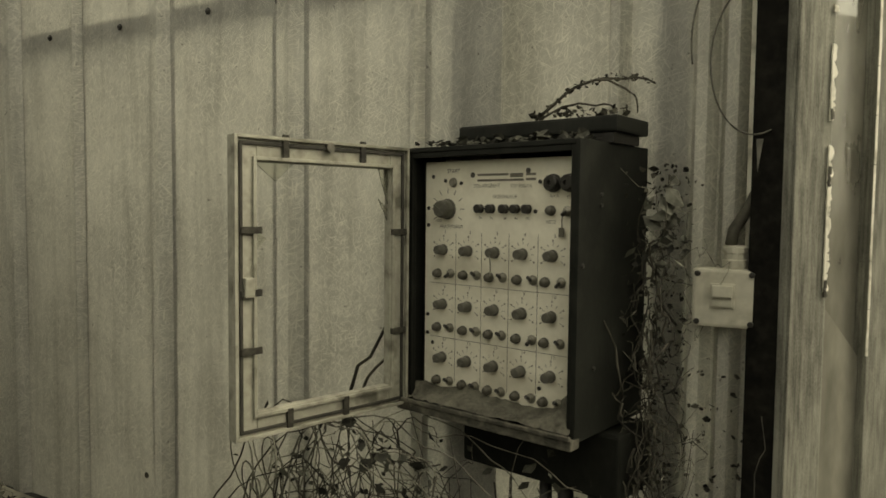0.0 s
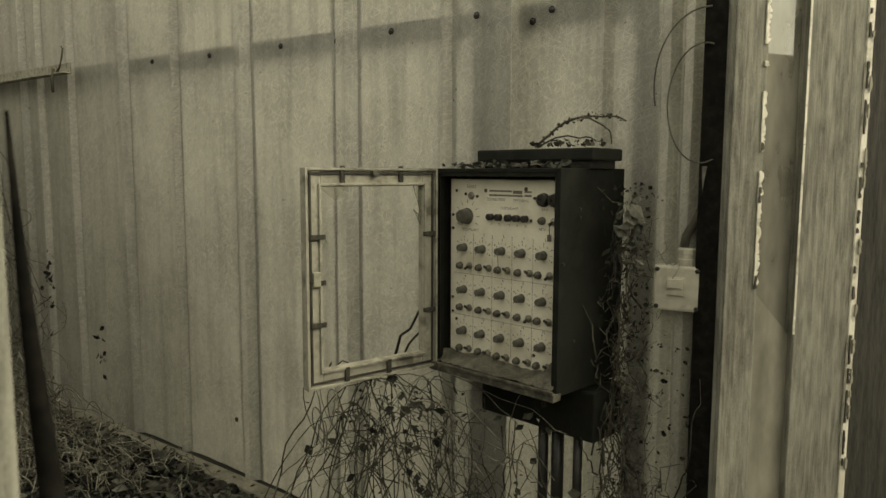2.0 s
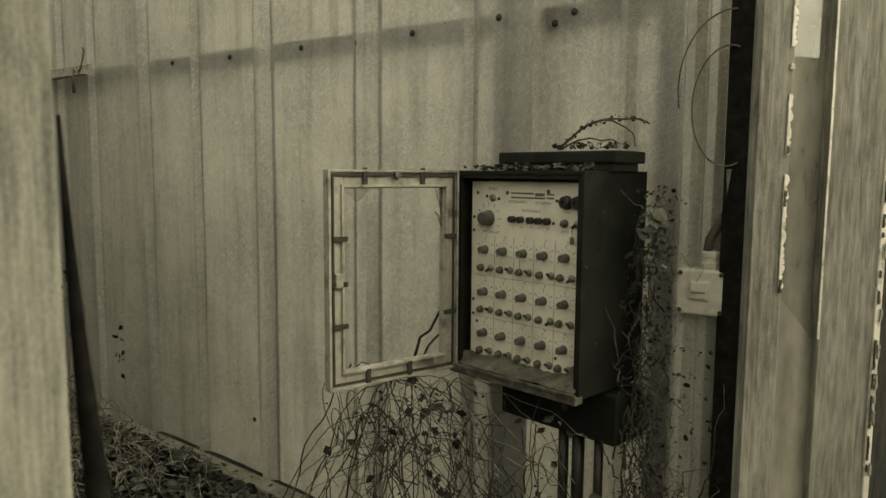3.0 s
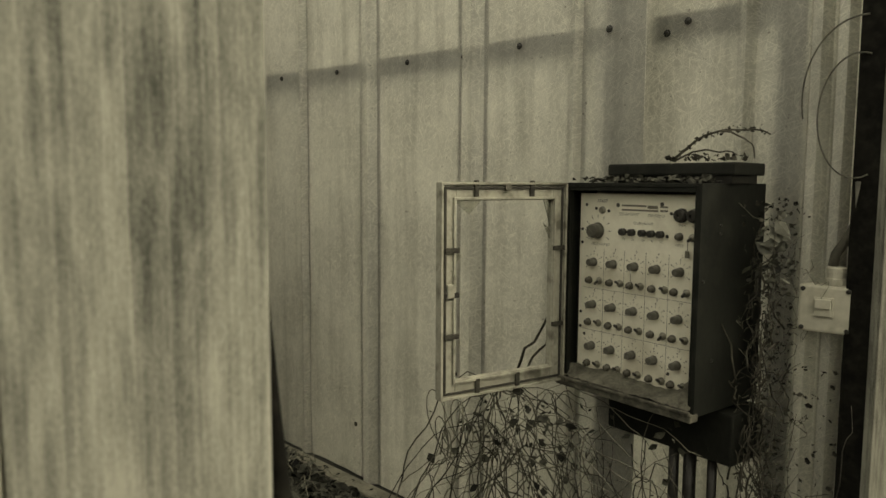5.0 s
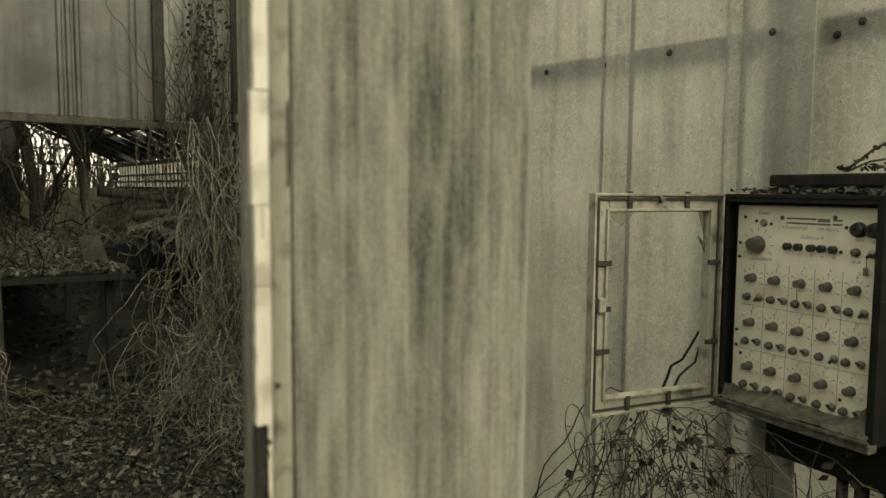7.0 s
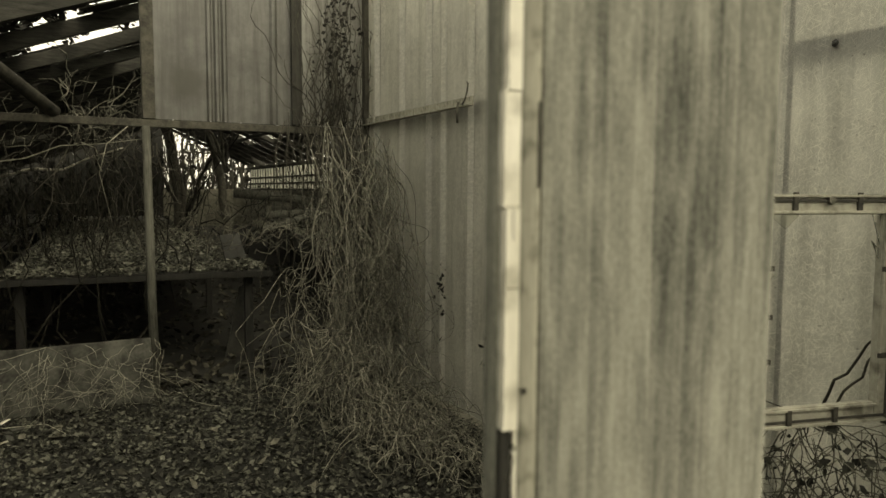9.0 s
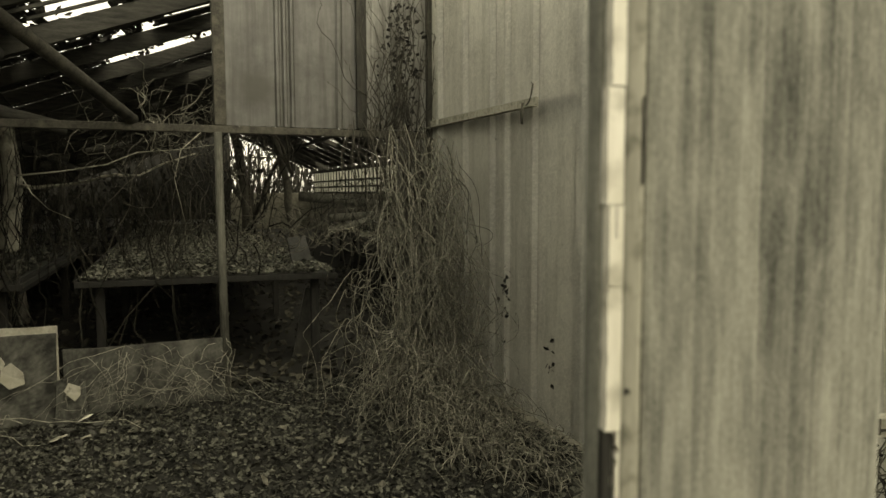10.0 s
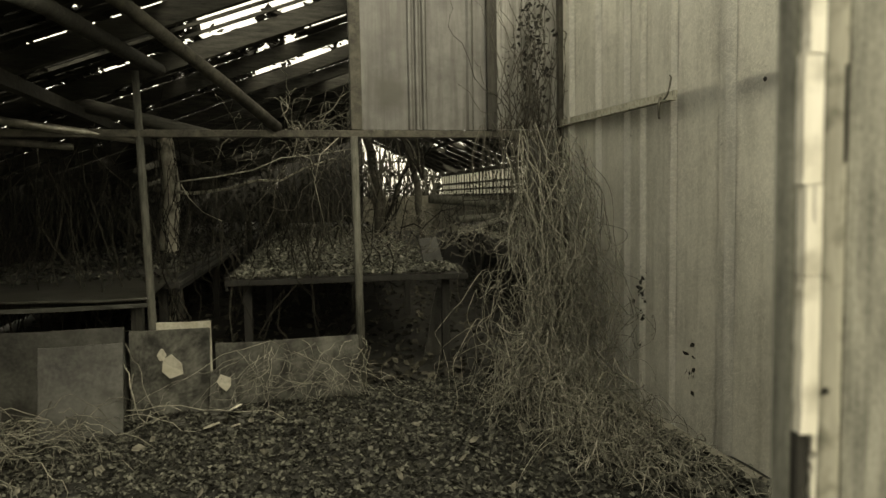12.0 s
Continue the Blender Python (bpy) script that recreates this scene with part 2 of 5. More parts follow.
INK_PALE = material("faded_print", (0.1, 0.095, 0.075), (0.2, 0.19, 0.155), 0.6, 60, bump=0)
KNOB = material("grey_bakelite", (0.06, 0.06, 0.05), (0.13, 0.127, 0.107), 0.45, 20, bump=0.2, fine=120)
BLACK = material("black_bakelite", (0.012, 0.012, 0.011), (0.035, 0.034, 0.03), 0.35, 14, bump=0.1)
LAMP = material("dull_lamp_lens", (0.045, 0.042, 0.034), (0.11, 0.105, 0.086), 0.25, 20, bump=0.05, spec=0.6)
STEEL = material("tarnished_steel", (0.16, 0.155, 0.13), (0.38, 0.37, 0.32), 0.42, 14, bump=0.2, metal=0.8)
RUST = material("rusty_steel", (0.022, 0.021, 0.017), (0.085, 0.081, 0.065), 0.85, 10, bump=0.6, fine=80, stain=(0.14, 0.135, 0.105), stain_scale=12, stain_amount=0.4)
WOOD_GREY = wood_material("greyed_pole_wood", (0.03, 0.0302, 0.0255), (0.135, 0.136, 0.115), 3.0, 0.6)
WOOD_PALE = wood_material("pale_stile_wood", (0.095, 0.094, 0.079), (0.34, 0.34, 0.287), 7.0, 0.7)
TAR = material("black_tarred_steel", (0.004, 0.004, 0.0035), (0.013, 0.0125, 0.01), 0.9, 18, bump=0.5, stain=(0.05, 0.047, 0.038), stain_scale=30, stain_amount=0.15, spec=0.1)
SWITCH = material("pale_switch_plastic", (0.42, 0.41, 0.34), (0.6, 0.585, 0.49), 0.45, 7, bump=0.08, stain=(0.2, 0.19, 0.14), stain_scale=9, stain_amount=0.7)
CABLE = material("cable_sheath", (0.05, 0.048, 0.04), (0.13, 0.125, 0.1), 0.6, 20, bump=0.2)
DIRT = material("dust_and_crumbs", (0.05, 0.049, 0.039), (0.18, 0.174, 0.14), 0.95, 20, bump=0.9, fine=120)
SILL = material("dirty_sill", (0.022, 0.022, 0.018), (0.12, 0.116, 0.094), 0.8, 16, (1, 3, 3), 0.5, 90, stain=(0.2, 0.19, 0.15), stain_scale=30, stain_amount=0.6)
SOIL = material("litter_soil", (0.0073, 0.0074, 0.006), (0.024, 0.0243, 0.0197), 0.95, 3, bump=0.8, fine=50)
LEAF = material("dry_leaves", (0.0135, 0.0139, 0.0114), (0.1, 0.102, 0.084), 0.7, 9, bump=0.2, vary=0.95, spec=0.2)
# Darker copy of dry_leaves, shade put into its colour.
LEAF_SHADE = material("shade_toned_leaves", (0.0135, 0.0128, 0.0101), (0.0632, 0.0608, 0.0473), 0.7, 9, bump=0.2, vary=0.8, spec=0.2)
# Darkest leaf copy; the shade under the roof is put into its colour.
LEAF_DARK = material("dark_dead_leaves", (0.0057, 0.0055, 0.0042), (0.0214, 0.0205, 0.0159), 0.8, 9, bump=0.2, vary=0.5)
STEM = material("dry_stems", (0.085, 0.084, 0.068), (0.3, 0.294, 0.242), 0.8, 25, bump=0.3, vary=0.55)
STEM_MID = material("weathered_stems", (0.06, 0.0588, 0.0472), (0.22, 0.215, 0.175), 0.85, 25, bump=0.3, vary=0.6)
# Blacker copy of the old wood, with the glasshouse's shade in its colour.
WOOD_SHADE = material("shade_black_wood", (0.006, 0.006, 0.005), (0.024, 0.0235, 0.02), 0.8, 6, (6, 6, 1), 0.5, 40)
SHEET_DARK = material("dark_flat_sheet", (0.01, 0.01, 0.0083), (0.05, 0.0495, 0.041), 0.4, 5, bump=0.4, stain=(0.09, 0.088, 0.072), stain_scale=4, stain_amount=0.5)
# Stem copy darkened in its colour to give the interior's shade.
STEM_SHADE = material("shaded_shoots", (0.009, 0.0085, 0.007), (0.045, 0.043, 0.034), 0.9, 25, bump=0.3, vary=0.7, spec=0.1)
# Lighter leaf copy, making up in colour for dim light on the benches.
LEAF_LIGHTENED = material("bench_leaves", (0.032, 0.0325, 0.027), (0.2, 0.203, 0.168), 0.7, 9, bump=0.2, vary=0.85, spec=0.2)
STEM_DARK = material("dark_stems", (0.0228, 0.0210, 0.0170), (0.0855, 0.0810, 0.0636), 0.85, 25, bump=0.3, vary=0.5)
BARK = material("bark", (0.16, 0.155, 0.125), (0.5, 0.485, 0.4), 0.9, 7, (3, 3, 1), 0.9, 40, stain=(0.02, 0.02, 0.015), stain_scale=8, stain_amount=0.8)
SLAB = material("stained_board", (0.013, 0.0134, 0.0117), (0.08, 0.082, 0.0715), 0.5, 3.2, bump=0.5, fine=45, stain=(0.014, 0.014, 0.011), stain_scale=6, stain_amount=0.85)
SLAB_MOULD = material("mouldy_board", (0.014, 0.0144, 0.0124), (0.115, 0.117, 0.1), 0.9, 5.5, bump=0.6, fine=45, stain=(0.012, 0.012, 0.01), stain_scale=9, stain_amount=0.9)
SLAB_PALE = material("pale_broken_board", (0.2, 0.195, 0.16), (0.42, 0.41, 0.34), 0.75, 6, bump=0.3, stain=(0.2, 0.19, 0.14), stain_scale=7, stain_amount=0.6)
CONCRETE = material("old_concrete", (0.11, 0.107, 0.085), (0.27, 0.26, 0.21), 0.95, 8, bump=0.7, fine=70)
PLAIN = material("plain_render", (0.11, 0.106, 0.086), (0.19, 0.183, 0.147), 0.95, 4, bump=0.4)
PANE = sheet_material("milky_pane", 0.8, 0.75, False, (0.3, 0.3, 0.25), 0.5)
GLASS = glass_material("clear_glass")
GLASS_DUSTY = glass_material("dusty_glass", dust=0.55)
GLASS_PALE = glass_material("dust_caked_glass", dust=0.72)


# ---- builders ----
def mesh_of(name, bm, mat, smooth=False):
    me = bpy.data.meshes.new(name)
    bm.normal_update()
    bm.to_mesh(me)
    bm.free()
    me.materials.append(mat)
    if smooth:
        me.polygons.foreach_set("use_smooth", [True] * len(me.polygons))
    return me


def part(name, bm, mat, parent=None, label="", smooth=False, m=None):
    ob = new(name, mesh_of(name, bm, mat, smooth))
    if parent is not None:
        ob.parent = parent
    if m is not None:
        ob.matrix_basis = m
    if label:
        ob["label"] = label
    return ob


def thing(name, m, label, category, group="", kind=""):
    ob = new(name)
    ob.empty_display_size = 0.1
    ob.matrix_basis = m
    return tagged(ob, label, category, group, kind)


def box(lo, hi, bevel=0.0, bm=None):
    """A box from corner to corner, its edges rounded by a bevel."""
    own = bm is None
    b = bmesh.new()
    bmesh.ops.create_cube(b, size=1.0)
    c = [(lo[i] + hi[i]) / 2 for i in range(3)]
    s = [abs(hi[i] - lo[i]) for i in range(3)]
    for v in b.verts:
        v.co = Vector([c[i] + v.co[i] * s[i] for i in range(3)])
    if bevel:
        bmesh.ops.bevel(b, geom=b.edges[:], offset=bevel, segments=2, affect="EDGES", profile=0.6)
    if own:
        return b
    tmp = bpy.data.meshes.new("tmp")
    b.to_mesh(tmp)
    b.free()
    bm.from_mesh(tmp)
    bpy.data.meshes.remove(tmp)
    return bm


def lathe(profile, seg=20, axis="z", bm=None):
    """A turned body from (radius, height) pairs."""
    b = bm or bmesh.new()
    rings = []
    for r, h in profile:
        ring = []
        for k in range(seg):
            a = 2 * math.pi * k / seg
            p = (r * math.cos(a), r * math.sin(a), h)
            if axis == "-y":
                p = (p[0], -p[2], p[1])
            ring.append(b.verts.new(p))
        rings.append(ring)
    for r0, r1 in zip(rings, rings[1:]):
        for k in range(seg):
            b.faces.new((r0[k], r0[(k + 1) % seg], r1[(k + 1) % seg], r1[k]))
    b.faces.new(rings[0][::-1])
    b.faces.new(rings[-1])
    return b


def rough_up(bm, amount, scale=3.0, cuts=0):
    """Uneven, worn shape: splits the edges and pushes the points about by smooth noise."""
    if cuts:
        bmesh.ops.subdivide_edges(bm, edges=bm.edges[:], cuts=cuts, use_grid_fill=True)
    for v in bm.verts:
        v.co += amount * noise.noise_vector(v.co * scale)
    return bm


def add_tube(verts, faces, pts, r0, r1, sides=4):
    """Adds a thin tapering tube along the points."""
    base = len(verts)
    k = len(pts)
    for i, p in enumerate(pts):
        d = (pts[min(i + 1, k - 1)] - pts[max(i - 1, 0)])
        d = d.normalized() if d.length > 1e-9 else Vector((0, 0, 1))
        a = d.orthogonal().normalized()
        b = d.cross(a)
        r = r0 + (r1 - r0) * i / max(1, k - 1)
        for s in range(sides):
            t = 2 * math.pi * s / sides
            verts.append(p + r * (math.cos(t) * a + math.sin(t) * b))
    for i in range(k - 1):
        for s in range(sides):
            q, n2 = base + i * sides, (s + 1) % sides
            faces.append((q + s, q + n2, q + sides + n2, q + sides + s))
    faces.append(tuple(base + s for s in range(sides))[::-1])
    faces.append(tuple(base + (k - 1) * sides + s for s in range(sides)))


def raw_mesh(name, verts, faces, mat, smooth=False):
    me = bpy.data.meshes.new(name)
    me.from_pydata([tuple(v) for v in verts], [], faces)
    me.materials.append(mat)
    if smooth:
        me.polygons.foreach_set("use_smooth", [True] * len(me.polygons))
    return me


def tube_mesh(name, paths, mat, sides=6):
    verts, faces = [], []
    for pts, r0, r1 in paths:
        add_tube(verts, faces, [Vector(p) for p in pts], r0, r1, sides)
    return raw_mesh(name, verts, faces, mat, True)


def bend(p0, p1, sag, n=10, wob=0.02, rnd=random):
    """A wavering line from p0 to p1 that bows by the vector sag."""
    p0, p1, sag = Vector(p0), Vector(p1), Vector(sag)
    ph = [rnd.uniform(0, 6.28) for _ in range(6)]
    out = []
    for i in range(n + 1):
        t = i / n
        w = Vector([math.sin(t * (5 + 3 * j) + ph[j]) + 0.6 * math.sin(t * (13 + 4 * j) + ph[j + 3]) for j in range(3)]) * wob
        out.append(p0.lerp(p1, t) + sag * (4 * t * (1 - t)) + w * min(1, 4 * t))
    return out


def add_leaf(verts, faces, p, size, rnd, flat=0.5, normal=None):
    """One curled, pointed leaf of six points."""
    yaw, tilt, roll = rnd.uniform(0, 6.28), rnd.gauss(0, flat), rnd.gauss(0, flat)
    m = Euler((tilt, roll, yaw)).to_matrix()
    if normal is not None:
        m = Vector(normal).to_track_quat("Z", "Y").to_matrix() @ m
    w, cu = rnd.uniform(0.28, 0.48), rnd.uniform(-0.25, 0.35)
    base = len(verts)
    for x, y, z in ((-0.5, 0, 0), (-0.1, -w, cu * 0.6), (-0.1, w, cu * 0.6), (0.02, 0, -0.04), (0.25, -w * 0.6, cu), (0.25, w * 0.6, cu), (0.55, 0, cu * 0.8)):
        verts.append(Vector(p) + m @ Vector((x, y, z)) * size)
    b = base
    faces.extend(((b, b + 1, b + 3), (b, b + 3, b + 2), (b + 1, b + 4, b + 3), (b + 3, b + 5, b + 2), (b + 4, b + 6, b + 3), (b + 3, b + 6, b + 5)))


def write(text, size, m, mat, parent, centre=True):
    """Lettering in the built-in font, as a thin mesh."""
    cu = bpy.data.curves.new("lettering", "FONT")
    cu.body, cu.size = text, size
    cu.align_x = "CENTER" if centre else "LEFT"
    tmp = new("lettering", cu)
    me = bpy.data.meshes.new_from_object(tmp.evaluated_get(bpy.context.evaluated_depsgraph_get()))
    bpy.data.objects.remove(tmp)
    bpy.data.curves.remove(cu)
    me.materials.clear()
    me.materials.append(mat)
    ob = new("lettering", me)
    ob.parent, ob.matrix_basis = parent, m
    return ob


# ---- ground ----
def ground_height(x, y):
    """Nearly level litter floor, heaped a little along the wall and in the corner."""
    h = 0.035 * noise.noise(Vector((x * 0.8, y * 0.8, 0))) + 0.02 * noise.noise(Vector((x * 2.7, y * 2.7, 5)))
    near_wall = max(0.0, 1 - abs(1.5 - y) / 0.7) if -5.4 < x < -1.2 else 0.0
    return h - 0.03 + 0.05 * near_wall


gv, gf = [], []
xs = [-400, -150, -60, -35] + [-26 + 0.5 * i for i in range(24)] + [-14 + 0.16 * i for i in range(107)] + [3.5, 6, 12, 40, 150, 400]
ys = [-400, -150, -50, -20, -10, -6] + [-4.5 + 0.16 * i for i in range(50)] + [4, 5, 7, 12, 25, 60, 150, 400]
for gx in xs:
    for gy in ys:
        gv.append((gx, gy, ground_height(gx, gy)))
for i in range(len(xs) - 1):
    for j in range(len(ys) - 1):
        q = i * len(ys) + j
        gf.append((q, q + len(ys), q + len(ys) + 1, q + 1))
tagged(new("ground", raw_mesh("ground", gv, gf, SOIL, True)), "dark earth floor strewn with leaf litter", "ground", kind="structure")


# ---- fibreglass wall ----
def wall_line(x):
    return 1.65 - 0.07 * max(0.0, -3.3 - x)


def ribbed_sheet(name, x0, x1, z0, z1, ribs, yline, mat, depth=0.022, thick=0.003):
    """A sheet standing along x with raised upright ribs towards -y."""
    pts = [(x0, 0)]
    for c, hw in ribs:
        pts += [(c - hw, 0), (c - hw * 0.4, depth), (c + hw * 0.4, depth), (c + hw, 0)]
    pts.append((x1, 0))
    fine = []
    for (xa, da), (xb, db) in zip(pts, pts[1:]):
        k = max(1, int((xb - xa) / 0.12))
        fine += [(xa + (xb - xa) * i / k, da + (db - da) * i / k) for i in range(k)]
    fine.append(pts[-1])
    rows = 15
    v, f = [], []
    for side in (0, 1):
        for i in range(rows + 1):
            z = z0 + (z1 - z0) * i / rows
            for x, d in fine:
                wob = 0.0015 * noise.noise(Vector((x * 1.7, z * 1.1, 3)))
                v.append((x + 0.006 * noise.noise(Vector((x, z * 0.8, 9))), yline(x) - d + wob + side * thick, z))
    n = len(fine)
    half_n = n * (rows + 1)
    for i in range(rows):
        for j in range(n - 1):
            q = i * n + j
            f.append((q, q + 1, q + n + 1, q + n))
            f.append((half_n + q, half_n + q + n, half_n + q + n + 1, half_n + q + 1))
    for i in range(rows):
        for j in (0, n - 1):
            q = i * n + j
            f.append((q, q + n, half_n + q + n, half_n + q))
    for j in range(n - 1):
        for i in (0, rows):
            q = i * n + j
            f.append((q, half_n + q, half_n + q + 1, q + 1))
    me = raw_mesh(name, v, f, mat)
    return new(name, me)


RIBS = [(-5.2, 0.04), (-4.79, 0.04), (-4.4, 0.035), (-4.2, 0.025), (-3.87, 0.025), (-3.385, 0.06), (-2.89, 0.025), (-2.355, 0.05), (-1.705, 0.06), (-1.2, 0.02)]
wall = ribbed_sheet("wall_north", -5.46, -0.935, -0.05, 3.5, RIBS, wall_line, GRP, 0.035)
tagged(wall, "weathered translucent fibreglass sheet wall with upright ribs", "wall", kind="structure")
wall_b = ribbed_sheet("wall_north_east", -1.05, -0.28, -0.05, 3.5, [(-0.66, 0.03), (-0.442, 0.032), (-0.372, 0.032)], lambda x: 1.79, GRP, 0.045)
tagged(wall_b, "translucent fibreglass sheet beside the steel post", "wall", kind="structure")

# dark strips behind the sheet, imitating the shaded edges of each rib
strip_rng = random.Random(17)
for c, hw in RIBS:
    for side in (-1, 1):
        w = strip_rng.uniform(0.012, 0.024)
        x0 = c + side * hw if side > 0 else c - hw - w
        y = max(wall_line(x0), wall_line(x0 + w))
        part("shade_and_lap_strip", box((x0, y + 0.0048, -0.04), (x0 + w, y + 0.0075, 3.48)), GRP_OLD, wall)
# the same dark strip where this sheet laps the eastern one
part("shade_and_lap_strip", box((-0.972, 1.6548, -0.04), (-0.938, 1.6575, 3.48)), GRP_OLD, wall)

rail_w = part("trim_west", box((-2.1, 0.0035, -0.036), (-0.002, 0.05, 0.036), 0.002), WOOD_DARK, m=pose(-3.3, 1.652, 2.036, 0, 0.6, 4.0))
tagged(rail_w, "wooden batten behind the fibreglass sheet", "batten", kind="structure")
rail = part("trim", box((-2.205, 0.0045, -0.036), (0, 0.05, 0.036), 0.002), WOOD_DARK, m=pose(-1.095, 1.65, 1.994, 0, 1.1, 0))
tagged(rail, "wooden batten behind the fibreglass sheet", "batten", kind="structure")
rail_b = part("trim_east", box((-0.975, 1.7955, 1.985), (-0.5, 1.84, 2.065), 0.002), WOOD_DARK)
tagged(rail_b, "wooden batten behind the fibreglass sheet", "batten", kind="structure")
post_b = part("trim_upright", box((-1.09, 1.6555, 0.0), (-0.99, 1.70, 3.4), 0.002), WOOD_DARK)
tagged(post_b, "upright stud behind the fibreglass sheet", "stud", kind="structure")

stud_b = part("trim_stud_east", box((-0.56, 1.7955, 0.0), (-0.478, 1.84, 3.4), 0.002), WOOD_DARK)
tagged(stud_b, "upright stud behind the fibreglass sheet", "stud", kind="structure")

# bolts through the batten
for k, (bx, by, bz) in enumerate(((-1.46, 1.645, 2.005), (-2.09, 1.645, 2.014), (-2.6, 1.645, 2.023), (-1.75, 1.645, 2.0), (-3.09, 1.645, 2.038), (-0.856, 1.785, 2.03), (-1.06, 1.63, 2.01), (-0.93, 1.785, 2.0))):
    b = lathe([(0.012, 0), (0.013, 0.003), (0.007, 0.004), (0.007, 0.009), (0.004, 0.011)], 10, "-y")
    ob = part("bolt", b, BLACK, None, m=pose(bx, by, bz))
    tagged(ob, "rusty bolt head with washer in the sheet", "bolt", "bolts of the batten")

# concrete kerb under the sheet
kerb = box((-5.4, 0, -0.1), (-2.0, 0.09, 0.045), 0.012)
rough_up(kerb, 0.012, 4.0, 3)
tagged(part("baseboard", kerb, CONCRETE, m=pose(0, 1.50, 0)), "crumbling concrete kerb at the foot of the wall", "kerb", kind="structure")

# ---- end frame of the glasshouse ----
EX = -5.4
for nm, lo, hi, mt, lab in (
        ("trim_corner_post", (EX - 0.04, 1.47, -0.05), (EX + 0.04, 1.54, 3.5), RUST, "rusty steel corner post"),
        ("trim_beam", (EX - 0.03, -4.0, 1.935), (EX + 0.03, 1.47, 1.99), RUST, "rusty horizontal steel rail"),
        ("trim_mullion", (EX - 0.035, -0.2, 1.993), (EX + 0.035, -0.115, 3.6), RUST, "rusty steel mullion"),
        ("trim_mullion_mid", (EX + 0.012, 0.87, 1.993), (EX + 0.05, 0.95, 3.6), WOOD_DARK, "dark wooden mullion over the sheets")):
    tagged(part(nm, rough_up(box(lo, hi, 0.006), 0.006, 2.0, 2), mt), lab, "frame member", kind="structure")

end_sheet_b = ribbed_sheet("wall_west_corner", 0.9, 1.468, 1.995, 3.6, [(1.02, 0.025), (1.3, 0.03)], lambda x: 0.008, GRP_MOSSY, 0.012)
end_sheet_b.matrix_basis = pose(EX, 0, 0, 0, 0, 90)
tagged(end_sheet_b, "pale mossy fibreglass sheet behind climbing stems", "wall panel", kind="structure")
end_sheet = ribbed_sheet("wall_west_upper", -0.112, 0.896, 1.995, 3.6, [(0.265, 0.022), (0.32, 0.022), (0.375, 0.022), (0.74, 0.03)], lambda x: 0.0, GRP_OLD, 0.016)
end_sheet.matrix_basis = pose(EX, 0, 0, 0, 0, 90)
tagged(end_sheet, "streaked fibreglass sheets over the opening into the glasshouse", "wall panel", kind="structure")
low_sheet = ribbed_sheet("wall_west_lower", 1.2, 1.466, 0.0, 1.93, [(1.33, 0.04)], lambda x: 0.0, GRP_OLD, 0.02)
low_sheet.matrix_basis = pose(EX, 0, 0, 0, 0, 90)
tagged(low_sheet, "narrow strip of stained fibreglass under the rail", "wall panel", kind="structure")

# steel angle and hook on the wall
ang = box((-5.38, -0.012, -0.03), (-3.72, 0.0, 0.03), 0.002)
box((-5.38, -0.055, -0.03), (-3.72, -0.012, -0.022), 0.002, ang)
hookrail = thing("wall_bracket", pose(0, 1.625, 2.045, 0, 0, 1.4), "rusty steel angle with a wire hook on the sheet wall", "bracket")
part("steel_angle", rough_up(ang, 0.004, 3), PAINT_WORN, hookrail)
hk = [(-3.78, -0.05, -0.02), (-3.73, -0.06, 0.0), (-3.70, -0.06, 0.05), (-3.705, -0.05, 0.1), (-3.72, -0.05, 0.11)]
ho = new("hook", tube_mesh("hook", [(hk, 0.006, 0.005), ([(-3.82, -0.05, 0.0), (-3.82, -0.06, -0.06), (-3.815, -0.06, -0.13)], 0.009, 0.008)], RUST))
ho.parent = hookrail


# ---- glasshouse behind: roof, walls, far ends ----
def roof_z(y):
    return 2.1 + 0.36 * (y + 2.7) if y < 2.6 else 4.008 - 0.445 * (y - 2.6)


rr = random.Random(5)
RX = [EX + 2.05 - 1.15 * i for i in range(24)]
roof = thing("roof_frame", pose(0, 0, 0), "derelict glasshouse roof of old wooden rafters", "roof", kind="structure")
for rx in RX:
    for ya, yb in ((-4.0, 2.63), (2.57, 6.2)) if rx < EX else ((-4.0, -0.2),):
        n = 8
        v, f = [], []
        for i in range(n + 1):
            y = ya + (yb - ya) * i / n
            z = roof_z(y) + 0.03 * noise.noise(Vector((rx, y * 0.7, 1)))
            for dx, dz in ((-0.03, -0.07), (0.03, -0.07), (0.03, 0.07), (-0.03, 0.07)):
                v.append((rx + dx, y, z + dz))
        for i in range(n):
            for s in range(4):
                f.append((4 * i + s, 4 * i + (s + 1) % 4, 4 * i + 4 + (s + 1) % 4, 4 * i + 4 + s))
        f += [(3, 2, 1, 0), (4 * n, 4 * n + 1, 4 * n + 2, 4 * n + 3)]
        ob = new("rafter", raw_mesh("rafter", v, f, RAFTER))
        ob.parent = roof
for y in (-3.9, -2.2, 1.2, 2.6, 4.4, 6.1):
    ob = part("purlin", rough_up(box((-31, y - 0.035, roof_z(y) - 0.16), (EX + 2.0 if y < 0 else EX - 0.1, y + 0.035, roof_z(y) - 0.075), 0.006), 0.02, 0.6, 3), RAFTER, roof)

